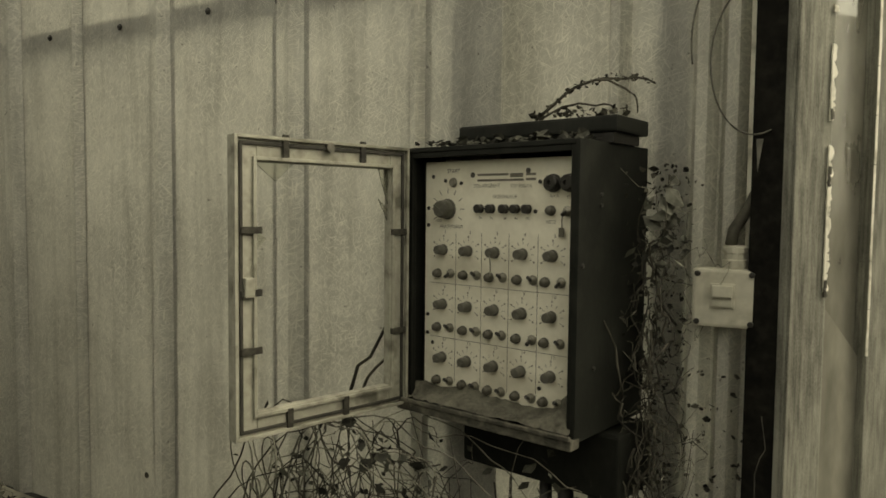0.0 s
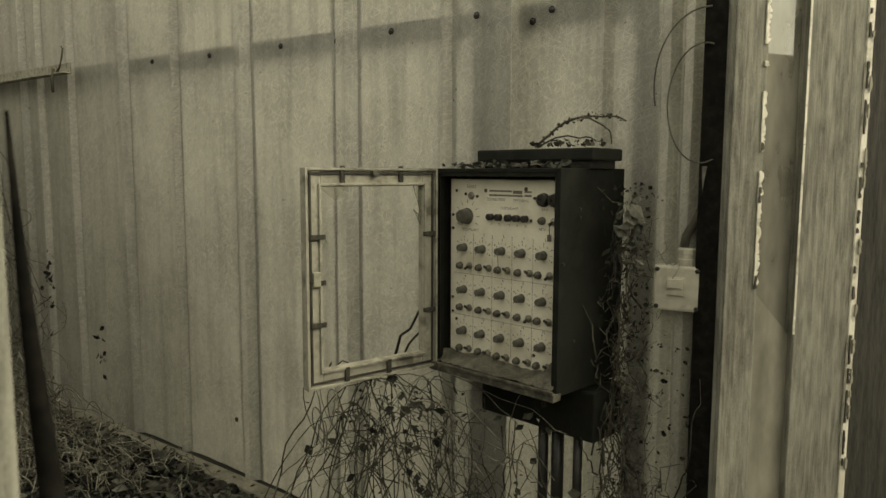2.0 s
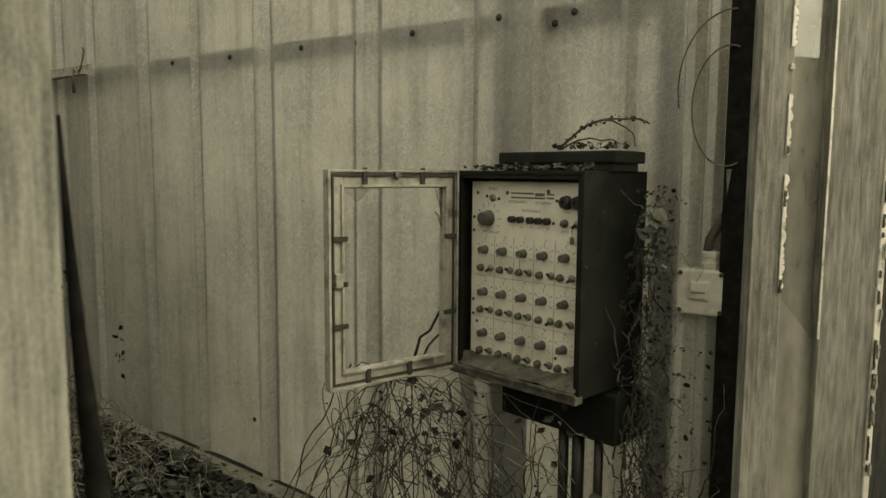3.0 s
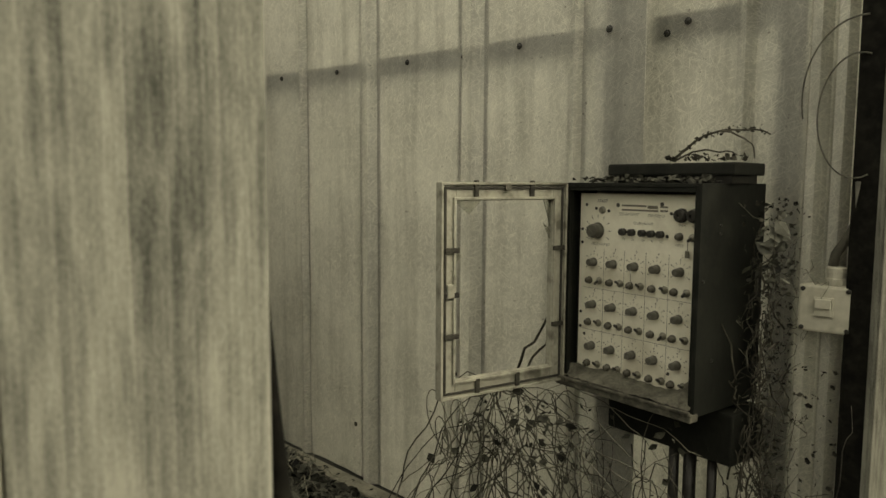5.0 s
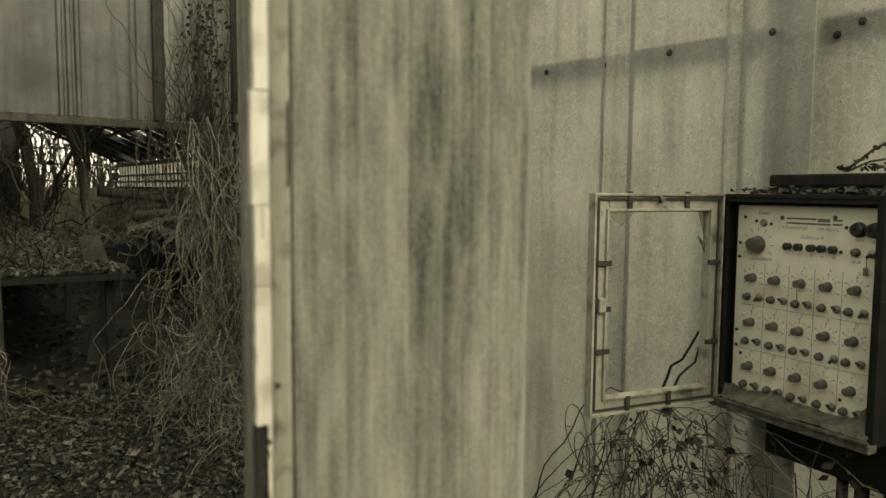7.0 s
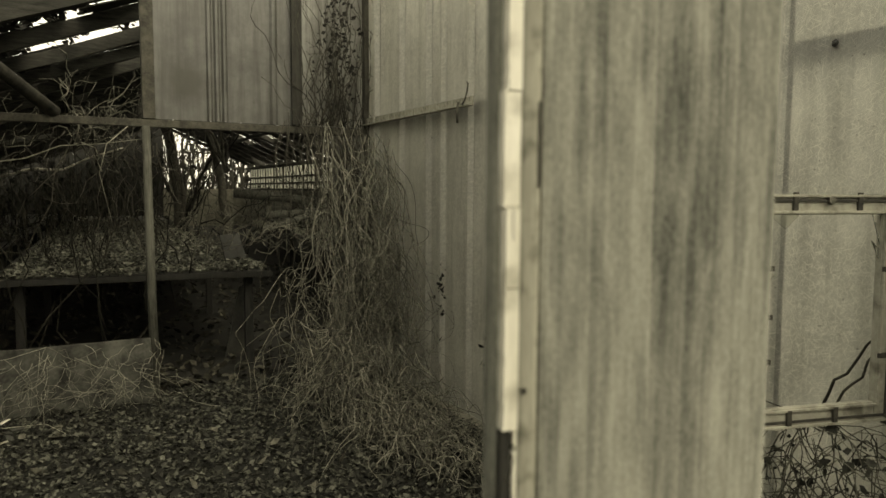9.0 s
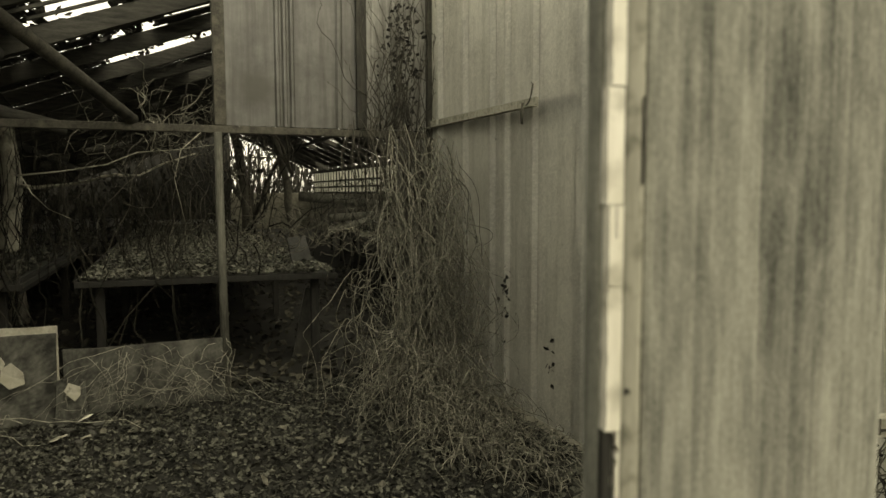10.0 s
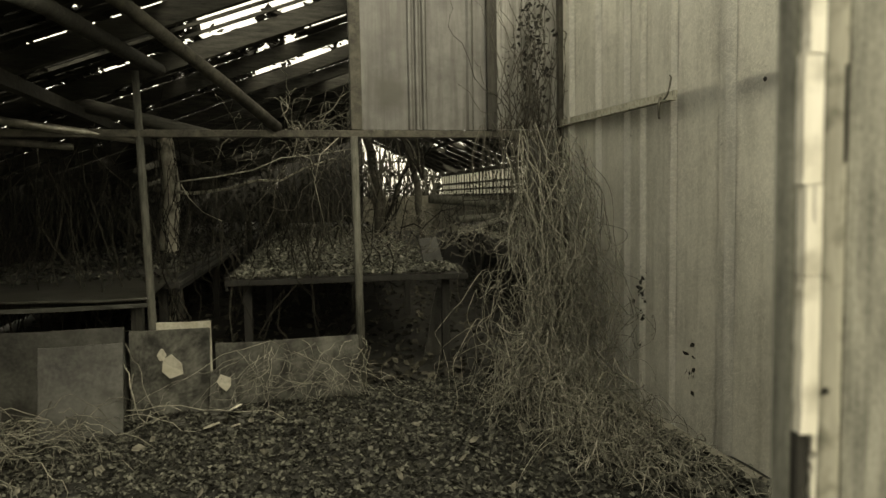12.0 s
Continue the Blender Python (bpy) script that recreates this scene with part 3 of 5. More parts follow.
# glazing bars and remaining dark panes, many broken out
bars_v, bars_f = [], []
pane_v, pane_f = [], []
rim = []
for i in range(len(RX) - 1):
    x0, x1 = RX[i + 1] + 0.03, RX[i] - 0.03
    for k in range(1, 4):
        xb = x0 + (x1 - x0) * k / 4
        for ya, yb in ((-4.0, 2.6), (2.6, 6.2)) if xb < EX else ((-4.0, -0.25),):
            if rr.random() < 0.8:
                add_tube(bars_v, bars_f, [Vector((xb, ya + (yb - ya) * q / 3, roof_z(ya + (yb - ya) * q / 3) + 0.05)) for q in range(4)], 0.016, 0.016, 4)
    for k in range(4):
        xa, xb = x0 + (x1 - x0) * k / 4 + 0.012, x0 + (x1 - x0) * (k + 1) / 4 - 0.012
        y = -4.0
        while y < 6.1:
            dy = rr.uniform(0.35, 0.6)
            # Panes out of view stay nearly whole to keep daylight out.
            open_share = 0.6 if (x1 > EX - 1.2 and -1.75 < y < -0.6) else 0.04 if y < -1.6 else (0.24 if y < -1.1 else (0.85 if x1 > -8.5 else 0.05))
            if y > 2.6:
                open_share = 0.05
            if x1 > EX and y > -0.7:
                open_share = 1.1
            if rr.random() > open_share and not (y < 2.6 < y + dy):
                y1 = min(y + dy - 0.01, 6.15)
                za, zb = roof_z(y) + 0.075, roof_z(y1) + 0.075
                m = len(pane_v)
                # ragged outline
                edge = [(xa, y), (xb, y), (xb, y1), (xa, y1)]
                ring = []
                for (ax, ay), (bx, by) in zip(edge, edge[1:] + edge[:1]):
                    for q in range(4):
                        t = q / 4
                        jx, jy = ax + (bx - ax) * t, ay + (by - ay) * t
                        if abs(by - ay) < 1e-6 or rr.random() < 0.3:
                            jy += rr.uniform(-0.06, 0.06) if 0 < q else 0
                        ring.append((jx, jy))
                for dz in (0, 0.012):
                    pane_v += [Vector((jx, jy, za + (zb - za) * (jy - y) / (y1 - y) + dz)) for jx, jy in ring]
                c = len(ring)
                if x1 > -13:
                    for q in range(26):
                        jx, jy = ring[rr.randrange(c)]
                        rim.append((jx + rr.gauss(0, 0.05), jy + rr.gauss(0, 0.07)))
                pane_f.append(tuple(range(m, m + c))[::-1])
                pane_f.append(tuple(range(m + c, m + 2 * c)))
                for q in range(c):
                    pane_f.append((m + q, m + (q + 1) % c, m + c + (q + 1) % c, m + c + q))
            y += dy
tagged(new("glazing_bars", raw_mesh("glazing_bars", bars_v, bars_f, RAFTER)), "thin glazing bars of the broken roof", "glazing bars", kind="stuff")
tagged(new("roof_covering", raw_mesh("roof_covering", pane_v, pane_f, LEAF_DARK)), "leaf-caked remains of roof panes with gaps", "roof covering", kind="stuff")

# leaves and twigs lying on the roof panes
lv, lf = [], []
for x, y in rim:
    if not (x > EX and y > -0.4):
        add_leaf(lv, lf, (x, y, roof_z(y) + 0.09 + rr.uniform(-0.03, 0.03)), rr.uniform(0.04, 0.1), rr, 0.4)
for _ in range(24000):
    y = rr.uniform(-4, 1.2) if rr.random() < 0.8 else rr.uniform(1.3, 6)
    x = EX + 2 - rr.random() ** 1.6 * 16
    if not (x > EX and y > -0.4) and noise.noise(Vector((x * 1.4, y * 2.2, 7))) > (-0.05 if y < -1 else 0.12):
        add_leaf(lv, lf, (x, y, roof_z(y) + 0.1 + rr.uniform(-0.02, 0.03)), rr.uniform(0.06, 0.13), rr, 0.4)
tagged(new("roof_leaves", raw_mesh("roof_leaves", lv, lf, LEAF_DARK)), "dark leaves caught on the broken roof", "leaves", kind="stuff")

# side wall of boards, the shade there put into the wood's colour
sw = thing("wall_south_glasshouse", pose(0, 0, 0), "dark overgrown board wall of the glasshouse", "wall", kind="structure")
px = EX + 0.1
while px > -31:
    w = rr.uniform(0.3, 0.5) if px > -16 else 1.6
    part("board", rough_up(box((px - w + 0.008, -4.08, 0), (px, -4.04 + rr.uniform(-0.01, 0.01), 1.75), 0.004), 0.01, 2), WOOD_SHADE, sw)
    px -= w

# fallen timbers and a pale broken pot board on the benches
for pts, r in (([(-12.0, 1.78, 1.44), (-12.05, 2.6, 1.36), (-12.2, 3.6, 1.24)], 0.085), ([(-10.4, 1.9, 1.12), (-10.6, 2.8, 1.16), (-10.8, 3.7, 1.08)], 0.06), ([(-9.0, 1.5, 0.98), (-9.8, 2.6, 1.2), (-10.2, 3.3, 1.3)], 0.045)):
    tagged(new("fallen_timber", tube_mesh("fallen_timber", [(pts, r, r * 0.85)], WOOD_GREY, 9)), "greyed fallen timber lying across the benches", "timber", "fallen timbers")
tagged(part("board_offcut", rough_up(box((0, 0, 0), (0.025, 0.2, 0.26), 0.006), 0.012, 5, 2), SLAB, None, m=pose(-6.8, 0.62, 0.8, 8, -14, 10)), "grey broken board standing on the leaf-covered bench", "board", "boards at the opening")
# Second board is pale by itself; under-bench shade is put into its colour.
tagged(part("board_offcut", rough_up(box((0, 0, 0), (0.03, 0.16, 0.66), 0.006), 0.012, 5, 2), SHEET_DARK, None, m=pose(-6.5, 0.55, -0.03, -12, -6, 0)), "pale board leaning under the bench, toned down for shade", "board", "boards at the opening")

# far side wall with its window posts
fw = thing("wall_far_side", pose(0, 0, 0), "far glazed side wall with upright posts and rails", "wall", kind="structure")
for i in range(20):
    x = EX - 1.0 - i * 1.25
    part("window_post", box((x - 0.04, 6.15, 0), (x + 0.04, 6.22, 2.4), 0.004), WOOD_DARK, fw)
for i in range(58):
    x = EX - 1.0 - i * 0.417
    if i % 3:
        part("glazing_bar", box((x - 0.02, 6.155, 1.5), (x + 0.02, 6.178, 2.4)), WOOD_SHADE, fw)
for z in (1.5, 1.72, 1.95, 2.4):
    part("window_rail", rough_up(box((-31, 6.16, z - 0.035), (EX, 6.21, z + 0.035), 0.004), 0.02, 0.5, 2), WOOD_DARK, fw)
part("low_wall", box((-31, 6.16, -0.1), (EX, 6.3, 1.46), 0.01), CONCRETE, fw)
for i in range(19):
    x = EX - 1.0 - i * 1.25
    part("window_pane", box((x - 1.21, 6.18, 1.54), (x - 0.04, 6.186, 2.36)), PANE, fw, "milky pane")
ew = thing("wall_far_end", pose(0, 0, 0), "far end wall, boarded up beside tall empty window bars", "wall", kind="structure")
for i in range(26):
    y = -4 + i * 0.4
    if i < 17:
        # boards added to fill the end wall's dark side
        part("board", box((-31.1, y + 0.002, -0.1), (-31.0, y + 0.4, roof_z(y + 0.2) + 0.1), 0.004), WOOD_SHADE, ew)
    else:
        part("window_post", box((-31.1, y - 0.04, 1.4), (-31.0, y + 0.04, roof_z(y)), 0.004), WOOD_DARK, ew)
for z, y1 in ((1.75, 6.2), (2.4, 6.0), (3.0, 4.7)):
    part("window_rail", box((-31.1, 2.8, z - 0.035), (-31.0, y1, z + 0.035), 0.004), WOOD_DARK, ew)
part("low_wall", box((-31.1, 2.8, -0.1), (-30.95, 6.2, 1.5), 0.01), CONCRETE, ew)

# unseen walls: three added to block light, two close the yard behind the walker
for nm, lo, hi in (("wall_light_block", (-5.2, 2.35, -0.1), (-3.0, 2.5, 2.8)), ("wall_light_block_east", (-2.99, 2.45, -0.1), (-2.2, 2.6, 1.5)), ("wall_south", (-2.6, -3.4, -0.1), (3.2, -3.2, 2.6)), ("wall_light_block_south", (-5.3, -3.4, -0.1), (-2.61, -3.2, 1.82)), ("wall_east", (3.0, -3.2, -0.1), (3.2, 3.0, 2.6))):
    tagged(part(nm, box(lo, hi, 0.01), PLAIN), "plain wall added out of view", "wall", kind="structure")


# ---- benches ----
def bench(m, length, width, legs, label, lip=0.07):
    """Planting bench: boards on a frame with square legs; runs from x=0 to x=-length."""
    t = thing("planting_bench", m, label, "bench", "planting benches")
    part("bench_top", rough_up(box((-length, 0, 0.76), (0, width, 0.8), 0.006), 0.012, 0.8, 4), SLAB, t)
    part("front_lip", rough_up(box((0.002, -0.01, 0.755), (0.03, width + 0.01, 0.735 + lip), 0.006), 0.008, 2, 2), WOOD_SHADE, t)
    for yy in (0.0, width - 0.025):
        part("side_rim", rough_up(box((-length, yy - 0.012, 0.72), (0, yy + 0.013, 0.83), 0.005), 0.01, 1, 3), WOOD_SHADE, t)
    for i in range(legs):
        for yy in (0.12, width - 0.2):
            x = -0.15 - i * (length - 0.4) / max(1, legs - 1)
            part("leg", box((x - 0.035, yy, -0.06), (x + 0.035, yy + 0.07, 0.76), 0.006), WOOD_SHADE, t)
    return t


bench(pose(-6.1, -1.2, 0, 0, 0, -2.6), 14, 2.05, 6, "long wooden planting bench covered with dead leaves")
bench(pose(-6.3, -3.6, 0, 0, 0, -3.0), 16, 2.02, 6, "long planting bench in the shade along the wall")
bench(pose(-6.9, 1.75, 0, 0, 0, -10), 12, 1.5, 5, "planting bench half hidden by trailing stems")
near_bench = thing("bench_cover", pose(-5.35, -3.3, 0.78, 0, 2, 0), "sagging flat sheet lying on the bench end", "sheet")
part("sheet", rough_up(box((-1.5, 0, 0), (0.05, 1.62, 0.018), 0.004), 0.03, 1.2, 4), SHEET_DARK, near_bench)
part("turned_edge", rough_up(box((0.045, 0, -0.05), (0.07, 1.62, -0.02), 0.004), 0.012, 2, 3), SLAB, near_bench)
sup = thing("trestle", pose(-5.6, -2.5, 0), "dark timber trestle under the flat sheet", "trestle")
for yy in (-0.7, 0.65):
    part("leg", box((-0.05, yy, -0.05), (0.05, yy + 0.08, 0.72), 0.006), WOOD_DARK, sup)
part("cross_bar", box((-0.06, -0.72, 0.70), (0.06, 0.75, 0.77), 0.006), WOOD_DARK, sup)

# ---- poles, pipes, trunk ----
def pole(name, pts, r0, r1, mat, label, cat):
    ob = new(name, tube_mesh(name, [(pts, r0, r1)], mat, 10))
    return tagged(ob, label, cat)


pole("wooden_stake", [(EX + 0.05, -0.165, -0.08), (EX + 0.05, -0.175, 0.9), (EX + 0.04, -0.18, 1.94)], 0.034, 0.028, WOOD_GREY, "greyed weathered stake under the rail", "stake")
pole("wooden_prop", [(EX + 0.02, -1.66, -0.05), (EX + 0.01, -1.68, 1.0), (EX, -1.71, 2.4)], 0.034, 0.026, WOOD_GREY, "slim grey timber prop under the roof", "prop")
pole("diagonal_pipe", [(-3.5, -1.595, 2.51), (-3.78, -1.47, 2.46), (-4.6, -1.1, 2.24), (EX, -0.745, 2.01)], 0.036, 0.042, RUST, "dark pipe sloping down under the roof", "pipe")
pole("roof_pipe", [(EX + 0.2, -3.4, 2.16), (EX + 0.05, -2.5, 2.03), (EX - 0.02, -1.73, 1.92)], 0.032, 0.028, STEEL, "pale pipe hanging under the eaves", "pipe", )
pole("eaves_pipe", [(EX, -3.6, 2.0), (EX, -2.9, 1.93), (EX - 0.05, -2.15, 1.87)], 0.026, 0.024, RUST, "rusty pipe hanging under the eaves", "pipe")
pole("leaning_rail", [(EX - 0.3, -3.7, 2.5), (EX - 0.5, -2.3, 2.25), (EX - 0.6, -1.2, 1.98)], 0.06, 0.05, RAFTER, "fallen rafter leaning under the roof", "beam")
pole("fallen_beam", [(-3.2, -1.79, 2.34), (-3.48, -1.74, 2.36), (-4.74, -1.63, 2.40), (-5.4, -1.55, 2.41)], 0.04, 0.05, RAFTER, "dark round beam slipped down under the roof", "beam")
trunk = thing("tree", pose(-9.6, -2.12, 0), "slim bare tree trunk growing through the glasshouse", "tree")
tp = [(0.03 * math.sin(i * 0.9), 0.03 * math.cos(i * 1.3), -0.1 + i * 0.35) for i in range(9)]
tk = new("trunk", tube_mesh("trunk", [(tp, 0.125, 0.1)], BARK, 12))
tk.parent = trunk
lim = new("limb", tube_mesh("limb", [(bend((0.02, 0.02, 1.6), (0.9, 2.0, 1.95), (0, 0, -0.12), 14, 0.03), 0.025, 0.008)], BARK, 8))
lim.parent = trunk
for nm, base, top, r in (("sapling", (-12.6, 1.05, 0.0), (-12.9, 0.7, 2.9), 0.12), ("sapling", (-11.4, 1.55, 0.75), (-12.0, 1.15, 2.8), 0.075)):
    sp = thing(nm, pose(*base), "dark sapling growing up beside the bench", "tree", "saplings")
    t2 = new("trunk", tube_mesh("trunk", [(bend((0, 0, -0.1), tuple(top[i] - base[i] for i in range(3)), (0.1, 0.12, 0), 10, 0.03), r, r * 0.6)], STEM_DARK, 8))
    t2.parent = sp
    t3 = new("branch", tube_mesh("branch", [(bend((0, 0, 1.0), (rr.uniform(-1, 1), rr.uniform(-1, 1), 2.4), (0, 0, 0.1), 8, 0.04), r * 0.35, 0.01) for _ in range(4)], STEM_DARK, 5))
    t3.parent = sp


# ---- boards leaning at the opening ----
def leaning_board(name, lo_y, hi_y, x, height, lean, mat, label, thick=0.035, base=0.0, yaw=0.0, seed=1):
    b = box((0, 0, 0), (thick, hi_y - lo_y, height), 0.006)
    rough_up(b, 0.012, 2.5 + seed * 0.3, 3)
    ob = part(name, b, mat, None, m=pose(x, lo_y, base, 0, -lean, yaw))
    return tagged(ob, label, "board", "boards at the opening")


leaning_board("long_board", -1.24, -0.19, -5.32, 0.46, 4, SLAB_MOULD, "long stained board lying on edge below the rail", 0.045, -0.03)
leaning_board("back_board", -2.75, -1.85, -5.30, 0.62, 5, SLAB, "dark stained board leaning at the back", 0.04, -0.03, 0, 2)
leaning_board("pale_board", -1.63, -1.255, -5.27, 0.64, 3, SLAB_PALE, "pale board with a clean white edge", 0.03, -0.03, 0, 3)
leaning_board("middle_board", -1.8, -1.27, -5.2, 0.60, 5, SLAB_MOULD, "mottled board with a pale torn patch", 0.04, -0.03, 0, 4)
leaning_board("front_board", -2.28, -1.78, -4.78, 0.60, 14, SLAB, "leaning smooth board in front of the others", 0.035, -0.04, 4, 5)
leaning_board("small_offcut", -1.27, -1.09, -5.1, 0.29, 14, SLAB_MOULD, "small broken board with a pale torn face", 0.025, -0.02, 0, 6)
crumb_rng = random.Random(41)


def torn(name, m, w, h, mat, label):
    """A thin torn piece with a ragged outline."""
    b = bmesh.new()
    k = 6
    ring = [(w * 0.5 * math.cos(6.283 * i / k) * crumb_rng.uniform(0.45, 1.25), h * 0.5 * math.sin(6.283 * i / k) * crumb_rng.uniform(0.45, 1.25)) for i in range(k)]
    lo = [b.verts.new((0.0, y, z)) for y, z in ring]
    hi = [b.verts.new((0.006 + crumb_rng.uniform(0, 0.008), y, z)) for y, z in ring]
    b.faces.new(lo[::-1])
    b.faces.new(hi)
    for i in range(k):
        j = (i + 1) % k
        b.faces.new((lo[i], lo[j], hi[j], hi[i]))
    return tagged(part(name, b, mat, None, m=m), label, "scrap", "torn scraps by the boards")


torn("torn_scrap", pose(-5.098, -1.505, 0.33, 20, -5, 0), 0.17, 0.17, SLAB_PALE, "pale torn scrap stuck on the mottled board")
torn("torn_scrap", pose(-5.092, -1.57, 0.42, 0, -5, 0), 0.06, 0.09, SLAB_PALE, "pale torn scrap stuck on the mottled board")
torn("torn_scrap", pose(-5.06, -1.165, 0.2, 35, -14, 0), 0.12, 0.13, SLAB_PALE, "pale torn face of the broken board")
for k in range(12):
    x, y = crumb_rng.uniform(-5.02, -4.5), crumb_rng.uniform(-1.5, -1.02)
    torn("torn_scrap", pose(x, y, ground_height(x, y) + 0.035, crumb_rng.uniform(0, 90), 75 + crumb_rng.uniform(-15, 15), crumb_rng.uniform(0, 360)), crumb_rng.uniform(0.05, 0.13), crumb_rng.uniform(0.04, 0.09), SLAB_PALE if k % 5 == 0 else SLAB_MOULD, "torn scrap of board lying in the leaves")
gl = rough_up(box((0, 0, 0), (0.09, 0.06, 0.006), 0.001), 0.008, 14)
tagged(part("glass_shard", gl, PAINT, None, m=pose(-4.95, -1.13, 0.035, 14, -20, 30)), "bright pale shard lying in the leaves", "shard")


# ---- control cabinet ----
CW, CH, CD = 0.525, 0.682, 0.345
cab_m = pose(-1.14, 1.5, 0.81, 0, 0, -8)
cab = thing("control_cabinet", cab_m, "dark grey metal control cabinet standing open with rows of knobs", "control cabinet")
t = 0.012
for nm, lo, hi in (("side_panel", (0, 0, 0), (t, CD, CH)), ("side_panel", (CW - t, 0, 0), (CW, CD, CH)), ("back_panel", (t, CD - t, 0), (CW - t, CD, CH)), ("top_panel", (t, 0, CH - t), (CW - t, CD - t, CH)), ("bottom_panel", (t, 0.0, 0), (CW - t, CD - t, t))):
    part(nm, box(lo, hi, 0.002), CAB, cab)
rim = bmesh.new()
for lo, hi in (((t, 0.004, t), (t + 0.012, 0.02, CH - t)), ((CW - t - 0.012, 0.004, t), (CW - t, 0.02, CH - t)), ((t + 0.012, 0.004, CH - t - 0.014), (CW - t - 0.012, 0.02, CH - t))):
    box(lo, hi, 0.002, rim)
part("rim", rim, CAB, cab)
sill = bmesh.new()
box((-0.004, -0.02, -0.012), (CW + 0.002, 0.02, 0.012), 0.004, sill)
box((0.0, -0.026, 0.012), (CW, -0.016, 0.022), 0.002, sill)
part("front_sill", rough_up(sill, 0.002, 9), SILL, cab, "dirt-crusted lower edge")
liner = bmesh.new()
box((t, 0.062, t), (t + 0.018, 0.075, CH - 0.03), 0.001, liner)
part("side_flange", liner, CAB, cab)
for yy, zz in ((0.1, 0.56), (0.1, 0.535), (0.08, 0.16), (0.02, 0.4)):
    part("rivet", lathe([(0.006, 0), (0.005, 0.003), (0.002, 0.004)], 8), BLACK, cab, m=pose(CW, yy, zz, 0, 90, 0))

# rain cover on top
cover = bmesh.new()
box((0.085, 0.12, CH + 0.024), (0.552, 0.285, CH + 0.062), 0.006, cover)
part("rain_cover", rough_up(cover, 0.003, 4), CAB, cab, "dusty overhanging cover plate")
part("cover_neck", box((0.1, 0.135, CH), (0.535, 0.27, CH + 0.0245)), BLACK, cab)
# terminal box under the cabinet
tb = box((0.09, 0.15, -0.175), (0.56, 0.33, -0.0125), 0.008)
part("terminal_box", tb, CAB, cab, "dark box under the cabinet")

# face plate with its controls
FP = 0.05
plate = part("face_plate", box((0.031, FP, 0.04), (0.505, FP + 0.004, 0.647), 0.001), PLATE, cab, "pale painted control plate")
COLS = (0.095, 0.178, 0.263, 0.346, 0.43)
LAMPS = (0.078, 0.165, 0.248, 0.332, 0.412)
TOGS = (0.12, 0.206, 0.287, 0.376, 0.454)
ROWS = (0.416, 0.272, 0.130)


def knob_mesh(r, h):
    b = lathe([(r * 1.15, 0.0), (r * 1.12, 0.004), (r * 0.98, 0.006), (r, h * 0.6), (r * 0.9, h * 0.93), (r * 0.78, h)], 18, "-y")
    box((-r * 0.09, -h - 0.0015, -r * 0.1), (r * 0.09, -h + 0.002, r * 0.85), 0, b)
    return mesh_of("knob", b, KNOB, False)


def toggle_mesh():
    b = lathe([(0.0125, 0), (0.0125, 0.003), (0.0095, 0.0035), (0.0095, 0.008), (0.006, 0.009), (0.006, 0.012)], 12, "-y")
    me = mesh_of("toggle_switch", b, STEEL)
    lv = bmesh.new()
    lathe([(0.0035, 0.008), (0.005, 0.024), (0.0045, 0.027)], 8, "-y", lv)
    bmesh.ops.rotate(lv, verts=lv.verts[:], cent=(0, -0.009, 0), matrix=Matrix.Rotation(radians(-28), 3, "X"))
    base = bmesh.new()
    base.from_mesh(me)
    n0 = len(base.faces)
    tmp = bpy.data.meshes.new("tmp")
    lv.to_mesh(tmp)
    lv.free()
    base.from_mesh(tmp)
    bpy.data.meshes.remove(tmp)
    base.faces.ensure_lookup_table()
    for q in base.faces[n0:]:
        q.material_index = 1
    base.to_mesh(me)
    base.free()
    me.materials.append(BLACK)
    return me


def on_plate(name, me, x, z, ry=0, label=""):
    ob = new(name, me)
    ob.parent = plate
    ob.matrix_basis = pose(x, FP, z, 0, ry, 0)
    if label:
        ob["label"] = label
    return ob


KN, TG = knob_mesh(0.0128, 0.03), toggle_mesh()
LM = mesh_of("indicator_lamp", lathe([(0.0125, 0), (0.0125, 0.004), (0.0108, 0.005), (0.0108, 0.012), (0.009, 0.016), (0.005, 0.0185), (0.001, 0.019)], 16, "-y"), LAMP, False)
TICK = mesh_of("scale_mark", box((-0.0006, -0.0006, 0.024), (0.0006, 0.0002, 0.031)), INK_PALE)
NUM = mesh_of("scale_number", box((-0.002, -0.0005, 0.034), (0.002, 0.0002, 0.0385)), INK_PALE)
rk = random.Random(11)
n_unit = 0
for r, z in enumerate(ROWS):
    for c, x in enumerate(COLS):
        n_unit += 1
        on_plate("knob", KN, x, z, rk.choice((-70, -40, 15, 60, 100, -110)))
        on_plate("indicator_lamp", LM, LAMPS[c], z - 0.063)
        tg = on_plate("toggle_switch", TG, TOGS[c] + 0.001, z - 0.061, 0 if rk.random() < 0.7 else 180)
        for k in range(9):
            a = -120 + k * 30
            on_plate("scale_mark", TICK, x, z, a)
            if k % 2 == 0:
                on_plate("scale_number", NUM, x, z, a)
        write(str(n_unit), 0.013, pose(x + 0.006, FP - 0.0008, z + 0.043, 90, 0, 0), INK_PALE, plate)
for x in (0.137, 0.221, 0.305, 0.389):
    part("dividing_line", box((x - 0.0006, FP - 0.0006, 0.07), (x + 0.0006, FP + 0.0002, 0.465)), INK_PALE, plate)
for z in (0.327, 0.183):
    part("dividing_line", box((0.05, FP - 0.0006, z - 0.0006), (0.49, FP + 0.0002, z + 0.0006)), INK_PALE, plate)
on_plate("main_knob", knob_mesh(0.024, 0.036), 0.108, 0.523, -60, "large grey knob")
